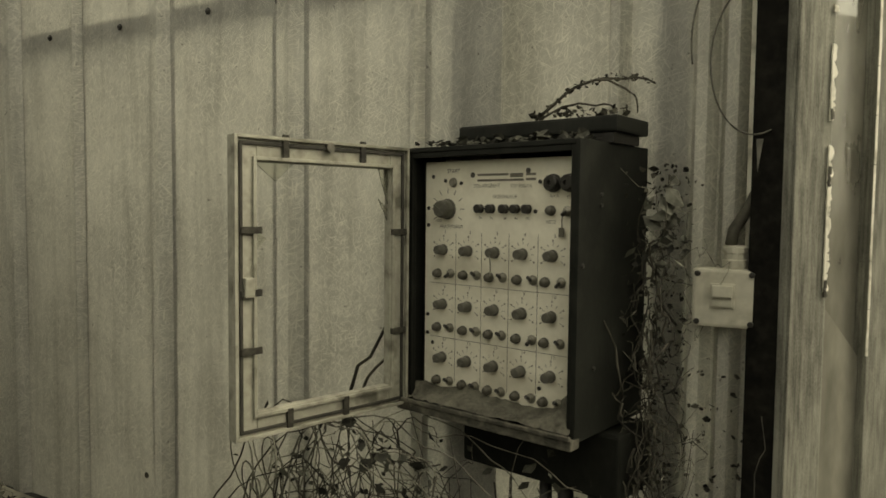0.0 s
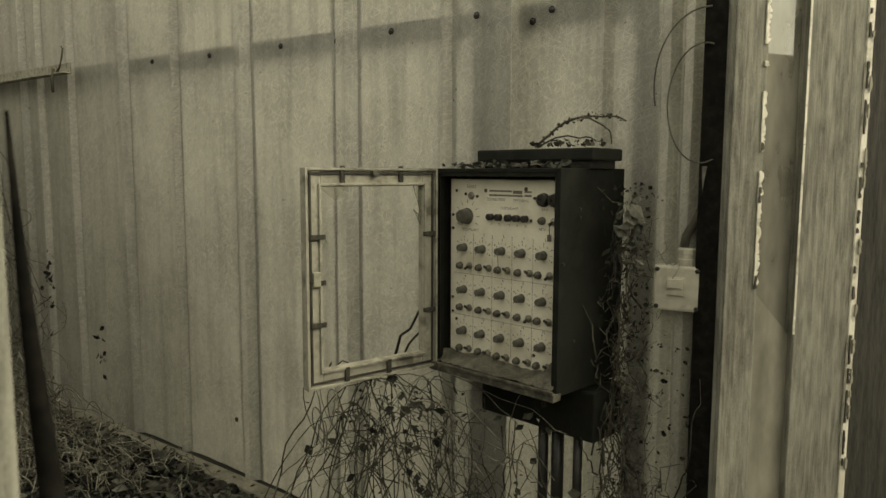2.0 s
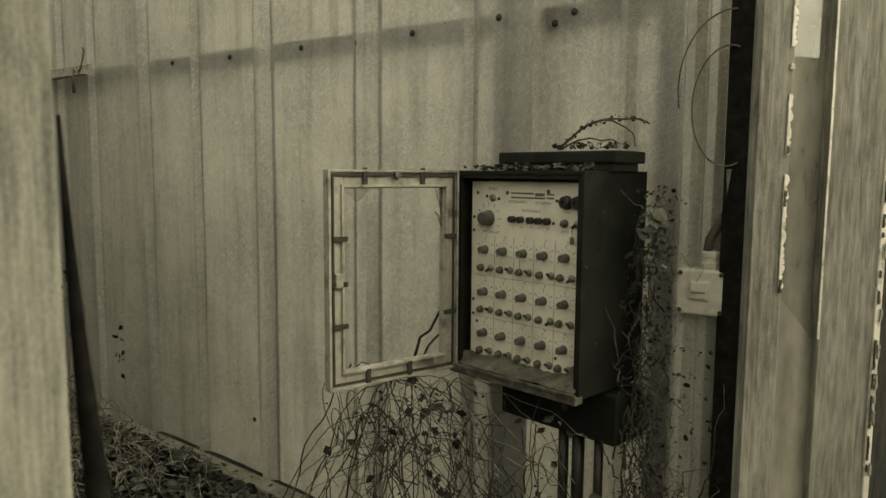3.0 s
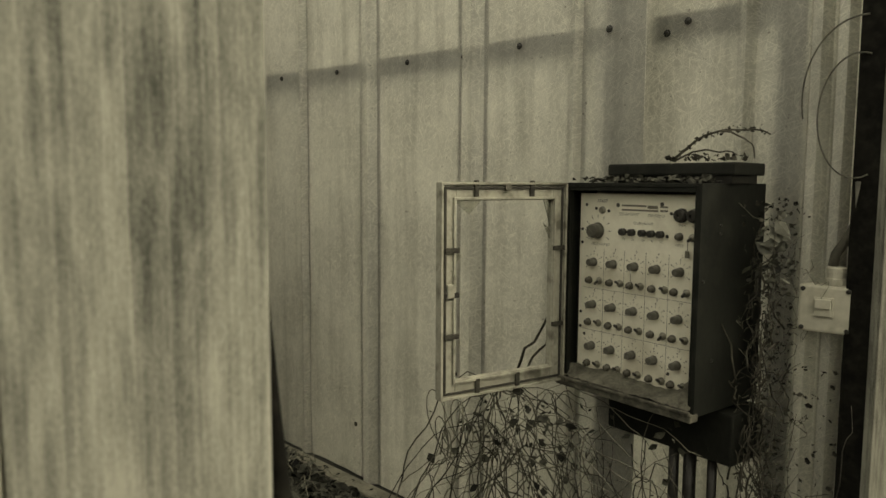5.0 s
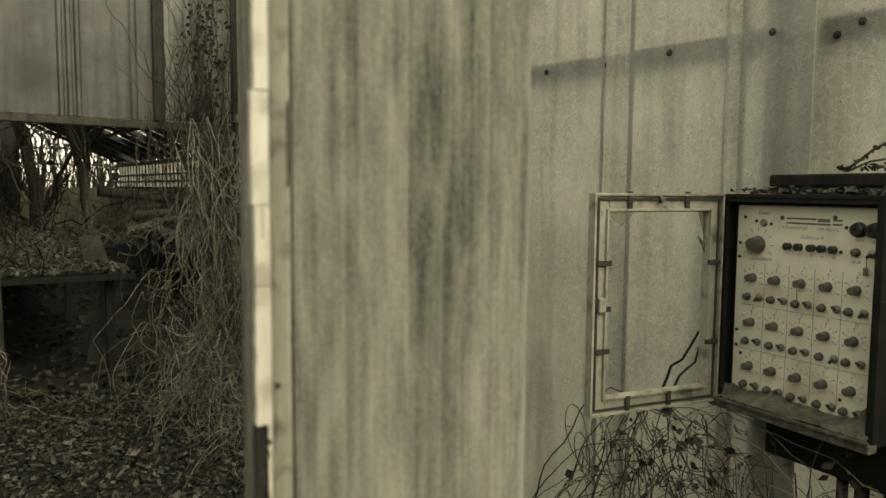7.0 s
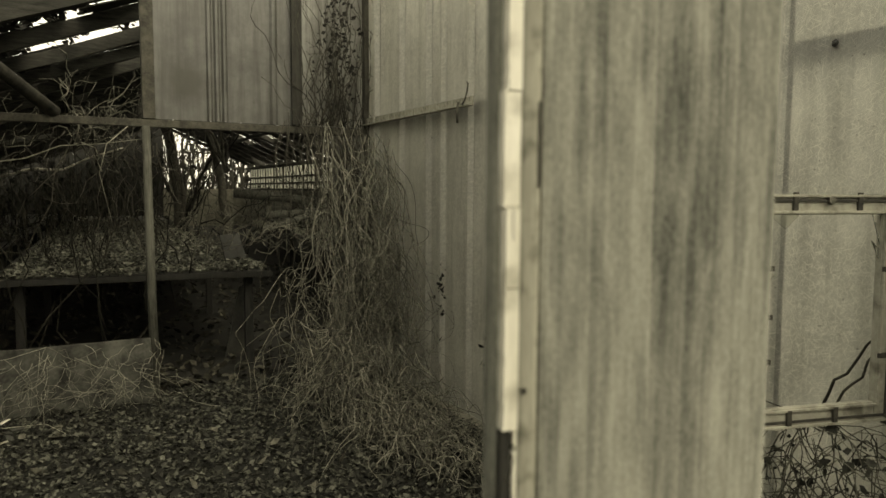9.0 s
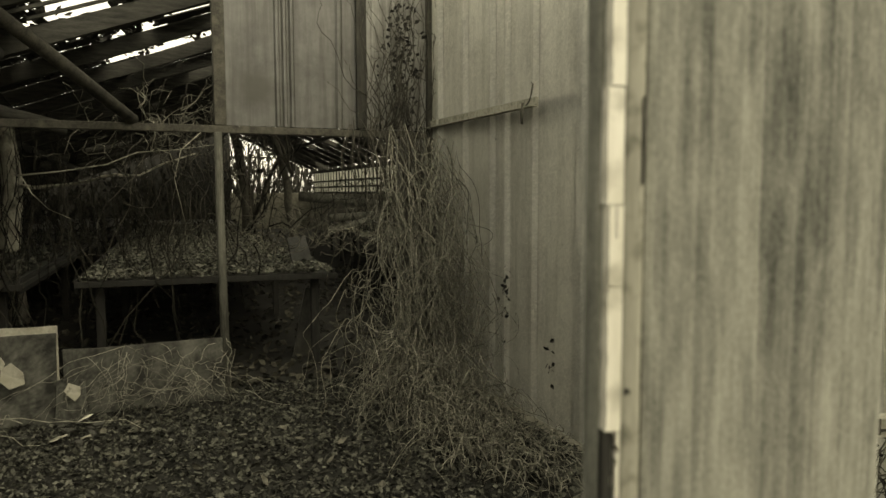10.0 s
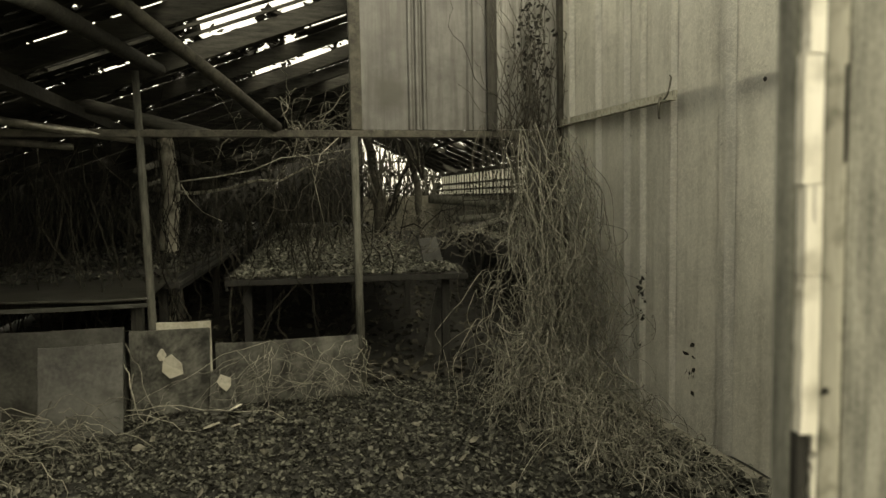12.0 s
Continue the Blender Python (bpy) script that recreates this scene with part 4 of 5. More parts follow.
for k in range(9):
    a = -120 + k * 30
    part("scale_mark", box((-0.0009, -0.0006, 0.042), (0.0009, 0.0002, 0.056)), INK_PALE, plate, m=pose(0.108, FP, 0.523, 0, a, 0))
JACK = mesh_of("socket", lathe([(0.0125, 0), (0.0125, 0.003), (0.0095, 0.006), (0.0095, 0.0085), (0.0045, 0.0086)], 16, "-y"), STEEL)
on_plate("socket", JACK, 0.127, 0.592, 0, "small round socket")
HOLE = mesh_of("screw", lathe([(0.0055, 0), (0.005, 0.0022), (0.002, 0.0028)], 10, "-y"), BLACK)
for x, z in ((0.058, 0.608), (0.1, 0.597), (0.153, 0.59), (0.392, 0.59), (0.38, 0.52), (0.042, 0.525), (0.042, 0.48), (0.042, 0.19), (0.06, 0.165), (0.399, 0.097), (0.042, 0.24)):
    on_plate("screw", HOLE, x, z)
PUSH = mesh_of("push_button", lathe([(0.0115, 0), (0.0095, 0.005), (0.009, 0.008), (0.0112, 0.0095), (0.0112, 0.017), (0.009, 0.0195)], 14, "-y"), BLACK)
for x in (0.216, 0.251, 0.292, 0.325, 0.359):
    on_plate("push_button", PUSH, x, 0.525)
FUSE = mesh_of("fuse_holder", lathe([(0.0215, 0), (0.0215, 0.006), (0.0185, 0.008), (0.0185, 0.02), (0.015, 0.023), (0.006, 0.0231), (0.005, 0.018)], 18, "-y"), BLACK)
for x in (0.43, 0.474):
    on_plate("fuse_holder", FUSE, x, 0.586)
on_plate("indicator_lamp", LM, 0.424, 0.522)
on_plate("toggle_switch", TG, 0.468, 0.521, 180)
tag_wire = tube_mesh("tag_wire", [([(0.466, FP - 0.02, 0.512), (0.463, FP - 0.018, 0.5), (0.46, FP - 0.012, 0.482)], 0.0012, 0.0012)], BLACK, 5)
new("tag_wire", tag_wire).parent = plate
part("hanging_tag", rough_up(box((0.452, FP - 0.014, 0.462), (0.466, FP - 0.009, 0.483), 0.002), 0.0015, 60), DIRT, plate, "dirty tag hanging from a switch")
drip = tube_mesh("dried_tendril", [([(0.268, FP - 0.03, 0.41), (0.265, FP - 0.022, 0.385), (0.262, FP - 0.018, 0.362), (0.255, FP - 0.02, 0.346)], 0.0016, 0.0012)], STEM, 5)
new("dried_tendril", drip).parent = plate
L = FP - 0.0008
for text, size, x, z, ink in (("START", 0.0145, 0.127, 0.617, INK), ("DURCHLAUF", 0.0125, 0.29, 0.551, INK_PALE), ("STEUERGERÄT", 0.0125, 0.235, 0.578, INK_PALE),
                              ("TYP 1002/15", 0.012, 0.338, 0.577, INK_PALE), ("NETZ", 0.011, 0.424, 0.492, INK_PALE), ("AUS", 0.011, 0.078, 0.49, INK_PALE),
                              ("FEUCHTIGKEIT", 0.0115, 0.122, 0.474, INK_PALE), ("0,4 A", 0.011, 0.432, 0.553, INK_PALE), ("0,4 A", 0.011, 0.478, 0.551, INK_PALE)):
    write(text, size, pose(x, L, z, 90, 0, 0), ink, plate)
for k, x in enumerate((0.216, 0.251, 0.292, 0.325)):
    write("%dx" % (k + 1), 0.01, pose(x, L, 0.499, 90, 0, 0), INK_PALE, plate)
write("DL", 0.01, pose(0.359, L, 0.499, 90, 0, 0), INK_PALE, plate)
for x0, x1, z in ((0.205, 0.30, 0.607), (0.205, 0.345, 0.593), (0.352, 0.38, 0.606), (0.352, 0.38, 0.594)):
    part("small_print", box((x0, FP - 0.0006, z), (x1, FP + 0.0002, z + 0.0055)), INK_PALE, plate)
part("maker_mark", box((0.305, FP - 0.0006, 0.602), (0.343, FP + 0.0002, 0.612)), INK_PALE, plate)
mk = lathe([(0.007, 0), (0.007, 0.0006)], 14, "-y")
part("round_mark", mk, INK, plate, m=pose(0.358, FP, 0.617))
part("round_mark", lathe([(0.007, 0), (0.007, 0.0006)], 14, "-y"), INK, plate, m=pose(0.19, FP, 0.61))
# crumbs heaped on the floor of the cabinet
heap_v, heap_f = [], []
nx, ny = 40, 8
for i in range(nx + 1):
    for j in range(ny + 1):
        u, w = i / nx, j / ny
        h = (0.012 + 0.042 * w) * (0.75 + 0.5 * noise.noise(Vector((u * 5, w * 2, 2)))) + 0.006 * noise.noise(Vector((u * 30, w * 9, 4)))
        h += 0.035 * math.exp(-((u - 0.93) / 0.05) ** 2) * w + 0.02 * math.exp(-((u - 0.37) / 0.05) ** 2) * w
        heap_v.append((0.014 + u * 0.5, -0.008 + w * 0.056, max(0.013, 0.012 + h)))
for i in range(nx):
    for j in range(ny):
        q = i * (ny + 1) + j
        heap_f.append((q, q + ny + 1, q + ny + 2, q + 1))
dust = new("dust_heap", raw_mesh("dust_heap", heap_v, heap_f, DIRT, True))
dust.matrix_basis = cab_m
tagged(dust, "crumbled dirt lying along the bottom of the open cabinet", "dirt", kind="stuff")

# cabinet door, swung wide open
door_dir = math.degrees(math.atan2(1.012 - 1.497, -1.26 + 1.14))
DW, DH = 0.5, 0.68
door = thing("cabinet_door", pose(-1.14, 1.497, 0.812, 0, 0, door_dir), "open cabinet door frame with its glass broken out", "door")
fr = bmesh.new()
bw = 0.058
for lo, hi in (((0, -0.012, 0), (bw, 0.012, DH)), ((DW - bw, -0.012, 0), (DW, 0.012, DH)), ((bw, -0.012, DH - bw), (DW - bw, 0.012, DH)), ((bw, -0.012, 0), (DW - bw, 0.012, bw))):
    box(lo, hi, 0.003, fr)
part("door_frame", fr, FRAME, door)
for nm, a, hgt, mt in (("outer_flange", 0.0, 0.022, FRAME), ("gasket", 0.014, 0.017, GASKET), ("inner_bead", bw - 0.011, 0.02, FRAME)):
    bw2 = 0.008
    for lo, hi in (((a, a), (a + bw2, DH - a)), ((DW - a - bw2, a), (DW - a, DH - a)), ((a + bw2, DH - a - bw2), (DW - a - bw2, DH - a)), ((a + bw2, a), (DW - a - bw2, a + bw2))):
        part(nm, box((lo[0], 0.0125, lo[1]), (hi[0], hgt, hi[1]), 0.0015), mt, door)
for x, z, ry in ((0.15, 0.66, 0), (0.37, 0.66, 0), (0.03, 0.46, 90), (0.03, 0.2, 90), (0.458, 0.47, 90), (0.458, 0.2, 90), (0.2, 0.028, 0), (0.36, 0.028, 0), (0.458, 0.33, 90)):
    c = bmesh.new()
    for y0, y1 in ((0.0125, 0.021),):
        box((-0.008, y0, -0.026), (0.008, y1, 0.026), 0.002, c)
    part("glass_clip", c, RUST if rk.random() < 0.6 else GASKET, door, m=pose(x, 0, z, 0, ry, 0))
part("lock_lug", box((0.452, -0.025, 0.32), (0.477, 0.025, 0.365), 0.004), FRAME, door)
part("lock_lug", lathe([(0.012, -0.024), (0.012, 0.024)], 12, "-y"), STEEL, door, m=pose(0.25, 0, 0.665))
for tri in (((bw, DH - bw), (bw + 0.03, DH - bw), (bw, DH - bw - 0.09)), ((bw, 0.52), (bw + 0.03, 0.545), (bw, 0.49)), ((DW - bw, DH - bw), (DW - bw - 0.1, DH - bw), (DW - bw - 0.055, DH - bw - 0.042)), ((DW - bw, 0.47), (DW - bw, 0.42), (DW - bw - 0.03, 0.45))):
    g = bmesh.new()
    a = [g.verts.new((x, -0.0015, z)) for x, z in tri]
    b = [g.verts.new((x, 0.0015, z)) for x, z in tri]
    g.faces.new(a)
    g.faces.new(b[::-1])
    for i in range(3):
        g.faces.new((a[i], b[i], b[(i + 1) % 3], a[(i + 1) % 3]))
    part("glass_remnant", g, GLASS, door, "clear broken glass corner")
for z in (0.09, 0.6):
    part("hinge", lathe([(0.009, 0), (0.009, 0.06)], 10), CAB, door, m=pose(-0.004, 0.006, z - 0.03))

# ---- switch beside the post ----
sbx = thing("switch_box", pose(-0.436, 1.69, 1.062, 0, 0, 6), "pale square isolator switch box with a rocker", "switch")
part("housing", box((0, 0, 0), (0.142, 0.075, 0.138), 0.008), SWITCH, sbx)
part("rocker_frame", box((0.041, -0.005, 0.046), (0.095, 0.0, 0.104), 0.002), SWITCH, sbx)
rk_b = box((0.046, -0.018, 0.072), (0.09, -0.0055, 0.1), 0.003)
box((0.046, -0.009, 0.05), (0.09, -0.0052, 0.0715), 0.001, rk_b)
part("rocker", rk_b, SWITCH, sbx)
for x, z in ((0.012, 0.126), (0.13, 0.126), (0.012, 0.012), (0.13, 0.012)):
    part("screw", lathe([(0.007, 0), (0.007, 0.003), (0.003, 0.004)], 10, "-y"), BLACK, sbx, m=pose(x, 0.0, z))
part("cable_gland", lathe([(0.03, 0), (0.03, 0.02), (0.026, 0.022), (0.026, 0.036), (0.029, 0.037), (0.029, 0.05), (0.018, 0.055)], 14), SWITCH, sbx, m=pose(0.092, 0.036, 0.138))
cab_path = [(-0.36, 1.735, 1.255), (-0.355, 1.735, 1.29), (-0.33, 1.73, 1.33), (-0.305, 1.72, 1.38), (-0.3, 1.715, 1.5)]
tagged(new("supply_cable", tube_mesh("supply_cable", [(cab_path, 0.014, 0.013)], CABLE, 8)), "grey cable running up from the switch", "cable")

# dark steel post beside the glazed frame
tagged(part("steel_post", rough_up(box((-0.315, 1.705, -0.05), (-0.248, 1.76, 2.5), 0.004), 0.003, 3, 2), TAR), "black tarred steel post", "post")

# The bright gap between sheet and post, put in as white paint.
tagged(part("bright_gap_strip", rough_up(box((-0.335, 1.768, 1.25), (-0.318, 1.775, 3.4), 0.001), 0.002, 5, 3), PAINT), "narrow white strip standing in for the bright gap beside the post", "strip")
# dark stake by the door post
tagged(new("dark_stake", tube_mesh("dark_stake", [([(-0.38, -0.132, 1.535), (-0.378, -0.129, 1.425), (-0.377, -0.125, 1.336), (-0.375, -0.12, 1.244), (-0.372, -0.114, 1.154), (-0.366, -0.1, 0.9), (-0.355, -0.08, 0.5), (-0.34, -0.06, -0.05)], 0.002, 0.02)], TAR, 10)), "dark crooked stake leaning beside the door post", "stake")

# ---- glazed wooden frame ----
gd = math.degrees(math.atan2(0.84, 0.542))
glz = thing("glazed_frame", pose(-0.19, 1.812, 0, 0, 0, gd), "weathered wooden glazed frame with peeling paint", "glazed frame")


def stile(x0, x1, mat, seed, y0=-0.03, y1=0.035, z1=2.25):
    b = box((x0, y0, -0.05), (x1, y1, z1), 0.004)
    return rough_up(b, 0.0025, 4 + seed, 2)


part("stile", stile(-0.122, 0.006, WOOD, 1), WOOD_PALE, glz)
part("inner_bead", stile(-0.118, -0.085, WOOD, 2, -0.036, -0.031), WOOD_PALE, glz)
part("stile", stile(0.158, 0.378, WOOD, 3), WOOD_PALE, glz)
part("glass_pane", box((0.0065, 0.004, 0.9), (0.1575, 0.008, 2.25)), GLASS_DUSTY, glz, "dusty glass pane")
low = bmesh.new()
for y in (-0.008, -0.003):
    for x, z in ((0.0065, -0.04), (0.1575, -0.04), (0.1575, 0.985), (0.0065, 1.135)):
        low.verts.new((x, y, z))
low.verts.ensure_lookup_table()
for q in ((0, 1, 2, 3), (7, 6, 5, 4), (0, 4, 5, 1), (1, 5, 6, 2), (2, 6, 7, 3), (3, 7, 4, 0)):
    low.faces.new([low.verts[i] for i in q])
part("broken_pane", low, GLASS_PALE, glz, "dust-caked pane with a slanting broken edge")
rp = random.Random(21)


def flaking(name, parent, x, y, z0, z1, w, seed, gap=0.25, mat=PAINT, lo=0.02, hi=0.12, label=""):
    """Pieces of paint left on an edge, each a thin chip with its own outline."""
    r = random.Random(seed)
    z = z0
    while z < z1:
        h = r.uniform(lo, hi)
        if r.random() > gap:
            b = bmesh.new()
            k = max(3, int(h / 0.012))
            k *= 2
            ph = [r.uniform(0, 6.28) for _ in range(4)]
            wave = lambda i, q: 0.5 + 0.3 * math.sin(0.45 * i + ph[q]) + 0.2 * math.sin(1.3 * i + ph[q + 1])
            ring = [(x + w * 0.12 * wave(i, 0), z + h * i / k) for i in range(k, -1, -1)]
            ring += [(x + w * (0.5 + 0.5 * wave(i, 2)) * (0.55 if i in (0, k) else 1), z + h * i / k) for i in range(k + 1)]
            a = [b.verts.new((px_, y, pz_)) for px_, pz_ in ring]
            c = [b.verts.new((px_, y - 0.0035, pz_)) for px_, pz_ in ring]
            b.faces.new(a[::-1])
            b.faces.new(c)
            for i in range(len(ring)):
                j = (i + 1) % len(ring)
                b.faces.new((a[i], a[j], c[j], c[i]))
            part(name, b, mat, parent, label)
        z += h


flaking("paint_chip", glz, -0.013, -0.0325, 1.14, 2.25, 0.02, 31, 0.3, PAINT, 0.01, 0.055, "peeling white paint")
flaking("bare_patch", glz, -0.012, -0.0345, 1.14, 2.25, 0.012, 35, 0.72, RUST, 0.008, 0.03)
for k in range(11):
    z0 = 0.99 + 0.115 * k
    part("glazing_bead", rough_up(box((0.1495, -0.034, z0), (0.1572, -0.031, z0 + 0.1135), 0.001), 0.0012, 22, 2), PAINT, glz, "cracked white glazing bead")
edge = part("painted_edge", stile(0.3785, 0.405, PAINT, 5, -0.034, 0.03), PAINT, glz, "cracked white painted edge")
flaking("bare_patch", glz, 0.3785, -0.0365, -0.04, 2.25, 0.011, 33, 0.5, RUST, 0.012, 0.05)
flaking("bare_patch", glz, 0.392, -0.0365, -0.04, 2.25, 0.012, 34, 0.7, PAINT_WORN, 0.012, 0.05)
tagged(part("wall_beyond", rough_up(box((0.41, -0.02, -0.05), (0.75, 0.06, 2.25), 0.004), 0.004, 2, 2), WOOD_DARK, None, m=pose(-0.19, 1.812, 0, 0, 0, gd)), "dark weathered timber wall", "wall", kind="structure")
tagged(part("board_behind_glass", box((-0.1, 0.16, -0.05), (0.4, 0.19, 1.86), 0.004), PAINT_WORN, None, m=pose(-0.19, 1.812, 0, 0, 0, gd)), "grey board standing behind the dusty glass", "board")

# ---- door post that the walker passes ----
pd = math.degrees(math.atan2(0.227, 0.04))
dp = thing("door_post", pose(-0.318, -0.411, 0, 0, 0, pd), "broad weathered wooden door post with a white painted bead", "door post")
pb = box((0.0232, 0.002, -0.05), (0.236, 0.075, 2.6), 0.006)
part("post_board", rough_up(pb, 0.0015, 6, 3), WOOD, dp)
part("worn_bead", rough_up(box((0.0072, 0.0, -0.05), (0.0228, 0.06, 2.6), 0.003), 0.001, 8, 3), PAINT_WORN, dp, "bead with worn grey paint")
rj = random.Random(77)


def paint_strip(x0, x1, za, zb, y, mat, jag, label, right_jag=0.0):
    """A length of thick old paint: straight cracks across, a crumbled edge down its sides."""
    k = max(3, int((zb - za) / 0.0045))
    ring = [(x0 + jag * max(0.0, rj.gauss(0, 0.6)), za + (zb - za) * i / k) for i in range(k, -1, -1)]
    ring += [(x1 - right_jag * abs(rj.gauss(0, 0.7)), za + (zb - za) * i / k) for i in range(k + 1)]
    b = bmesh.new()
    f0 = [b.verts.new((px_, 0.012, pz_)) for px_, pz_ in ring]
    f1 = [b.verts.new((px_, y, pz_)) for px_, pz_ in ring]
    b.faces.new(f0[::-1])
    b.faces.new(f1)
    for i in range(len(ring)):
        j = (i + 1) % len(ring)
        b.faces.new((f0[i], f0[j], f1[j], f1[i]))
    return part("paint_strip", b, mat, dp, label)


zc = [-0.05, 0.3, 0.62, 0.95, 1.245, 1.321, 1.427, 1.486, 1.569, 1.64, 2.15, 2.6]
for k, (za, zb) in enumerate(zip(zc, zc[1:])):
    off = (0.0, 0.0006, -0.0012, 0.001, -0.0006)[k % 5]
    x0, x1 = -0.005 + off, 0.0068
    if k < 4:
        paint_strip(x0, x1, za + 0.0004, zb - 0.0004, 0.002, PAINT_WORN, 0.0006, "worn grey paint")
    elif k == 4:
        paint_strip(x0, 0.0035, za + 0.0004, zb - 0.0004, 0.0045, WOOD_DARK, 0.0004, "bare dark wood", 0.0022)
        paint_strip(0.0038, x1, za + 0.0004, zb - 0.0004, 0.002, PAINT, 0.002, "cracked white paint")
    elif k == 9:
        paint_strip(0.0016, x1, za + 0.0004, zb - 0.0004, 0.002, PAINT, 0.0012, "cracked white paint")
    else:
        paint_strip(x0, x1, za + 0.0004, zb - 0.0004, 0.001 - off * 0.5, PAINT, 0.0009, "cracked white paint")
part("crack", box((0.0008, 0.0002, 1.462), (0.0012, 0.0011, 1.485)), BLACK, dp)
part("back_board", box((-0.0085, 0.0125, -0.05), (0.0068, 0.034, 2.6), 0.003), WOOD, dp)
part("nail", lathe([(0.0024, 0), (0.0024, 0.001)], 8, "-y"), BLACK, dp, m=pose(0.0105, 0.0, 1.351))
part("split", box((0.0195, -0.0009, 1.5), (0.0208, 0.001, 1.562)), BLACK, dp)


# ---- leaf litter ----
rl = random.Random(3)


def litter(name, count, spot, size, mat, label, flat=0.45):
    v, f = [], []
    made = 0
    while made < count:
        p = spot()
        if p is None:
            continue
        add_leaf(v, f, p, rl.uniform(*size), rl, flat)
        made += 1
    return tagged(new(name, raw_mesh(name, v, f, mat)), label, "leaves", kind="stuff")


def floor_spot():
    x, y = rl.uniform(-5.6, -1.2), rl.uniform(-3.1, 1.55)
    return (x, y, ground_height(x, y) + rl.uniform(0.005, 0.03))


def deep_spot():
    x, y = -5.6 - rl.random() ** 1.5 * 9, rl.uniform(-3.9, 4.0)
    return (x, y, ground_height(x, y) + rl.uniform(0.005, 0.03))


def wall_spot():
    x = rl.uniform(-4.6, -1.6)
    y = 1.45 - abs(rl.gauss(0, 0.14))
    return (x, y, ground_height(x, y) + rl.uniform(0.01, 0.06))


def bench_spot():
    u, w = rl.random() ** 1.5 * 10, rl.uniform(0.03, 2.02)
    a = radians(-2.6)
    x, y = -u, w
    return (-6.1 + x * math.cos(a) - y * math.sin(a), -1.2 + x * math.sin(a) + y * math.cos(a), 0.825 + rl.uniform(-0.01, 0.025))


def far_bench_spot():
    u, w = rl.random() ** 1.3 * 9, rl.uniform(0.03, 1.95)
    a = radians(-3)
    x, y = -u, w
    return (-6.3 + x * math.cos(a) - y * math.sin(a), -3.6 + x * math.sin(a) + y * math.cos(a), 0.825 + rl.uniform(-0.01, 0.02))


litter("leaf_litter", 42000, floor_spot, (0.014, 0.042), LEAF, "dead brown leaves covering the floor")

def yard_spot():
    x, y = -1.25 + rl.random() ** 1.4 * 4.1, rl.uniform(-3.1, 1.5)
    return (x, y, ground_height(x, y) + rl.uniform(0.005, 0.03))


litter("leaf_litter_yard", 9000, yard_spot, (0.014, 0.046), LEAF, "thinner scatter of dead leaves on the yard floor")


def broad_spot():
    x, y = rl.uniform(-4.9, -2.6), rl.uniform(-2.4, 1.2)
    return (x, y, ground_height(x, y) + rl.uniform(0.02, 0.05))


litter("broad_leaves", 90, broad_spot, (0.05, 0.09), DIRT, "larger pale dead leaves lying on the litter", 0.5)
litter("leaf_litter_deep", 5000, deep_spot, (0.05, 0.1), LEAF_SHADE, "dead leaves on the glasshouse floor")
litter("leaf_drift", 1800, wall_spot, (0.03, 0.075), LEAF, "drift of dry leaves along the wall foot")
litter("bench_leaves", 17000, bench_spot, (0.022, 0.052), LEAF_LIGHTENED, "dead leaves lying thick on the bench")
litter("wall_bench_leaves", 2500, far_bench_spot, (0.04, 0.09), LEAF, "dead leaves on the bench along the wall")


def right_bench_spot():
    u, w = rl.random() * 8, rl.uniform(0.03, 1.45)
    a = radians(-10)
    return (-6.9 - u * math.cos(a) - w * math.sin(a), 1.75 - u * math.sin(a) + w * math.cos(a), 0.825 + rl.uniform(-0.01, 0.02))


litter("far_bench_leaves", 2600, right_bench_spot, (0.04, 0.09), LEAF_LIGHTENED, "dead leaves on the bench behind the stems")


def cover_spot():
    x, y = rl.uniform(0.02, 0.52), rl.uniform(0.0, 0.12)
    return cab_m @ Vector((x, y, CH + 0.004 + rl.uniform(0, 0.012)))


litter("cabinet_leaves", 130, cover_spot, (0.012, 0.035), LEAF, "small dry leaves on the cabinet's top edge")

# ---- stems ----
rs = random.Random(9)


def stems(name, paths, mat, label, cat="stems"):
    v, f = [], []
    for pts, r0, r1 in paths:
        add_tube(v, f, [Vector(p) for p in pts], r0, r1, 4)
    return tagged(new(name, raw_mesh(name, v, f, mat, True)), label, cat, kind="stuff")


# curtain hanging from the rail and the corner, spilling over the floor
P = []
for k in range(250):
    x0, y0, z0 = rs.uniform(-5.38, -5.0), rs.uniform(1.0, 1.48), rs.uniform(1.2, 2.05)
    if k % 2:
        x0, y0, z0 = rs.uniform(-5.25, -4.5), rs.uniform(1.28, 1.45), rs.uniform(0.6, 1.95)
    x1, y1 = x0 + rs.uniform(0.0, 0.55), y0 + rs.gauss(0, 0.16)
    P.append((bend((x0, y0, z0), (x1, min(y1, 1.45), rs.uniform(-0.02, 0.6)), (rs.uniform(0.0, 0.25), rs.gauss(0, 0.12), 0), 30, rs.uniform(0.04, 0.12), rs), rs.uniform(0.002, 0.005), 0.0015))
for _ in range(330):
    x0, y0 = rs.uniform(-5.2, -3.8), rs.uniform(0.85, 1.45)
    k = max(0.0, (-3.9 - x0) / 1.3)
    z0 = rs.uniform(0.02, 0.2 + 0.75 * k)
    a, ln = rs.gauss(-0.55, 0.7), rs.uniform(0.4, 1.1)
    x1, y1 = x0 + ln * math.cos(a), min(1.45, y0 + ln * math.sin(a) * 0.6)
    P.append((bend((x0, y0, z0), (x1, y1, 0.02), (0, rs.gauss(0, 0.08), rs.uniform(0.0, 0.3 * k + 0.06)), 22, rs.uniform(0.03, 0.08), rs), rs.uniform(0.002, 0.005), 0.0015))
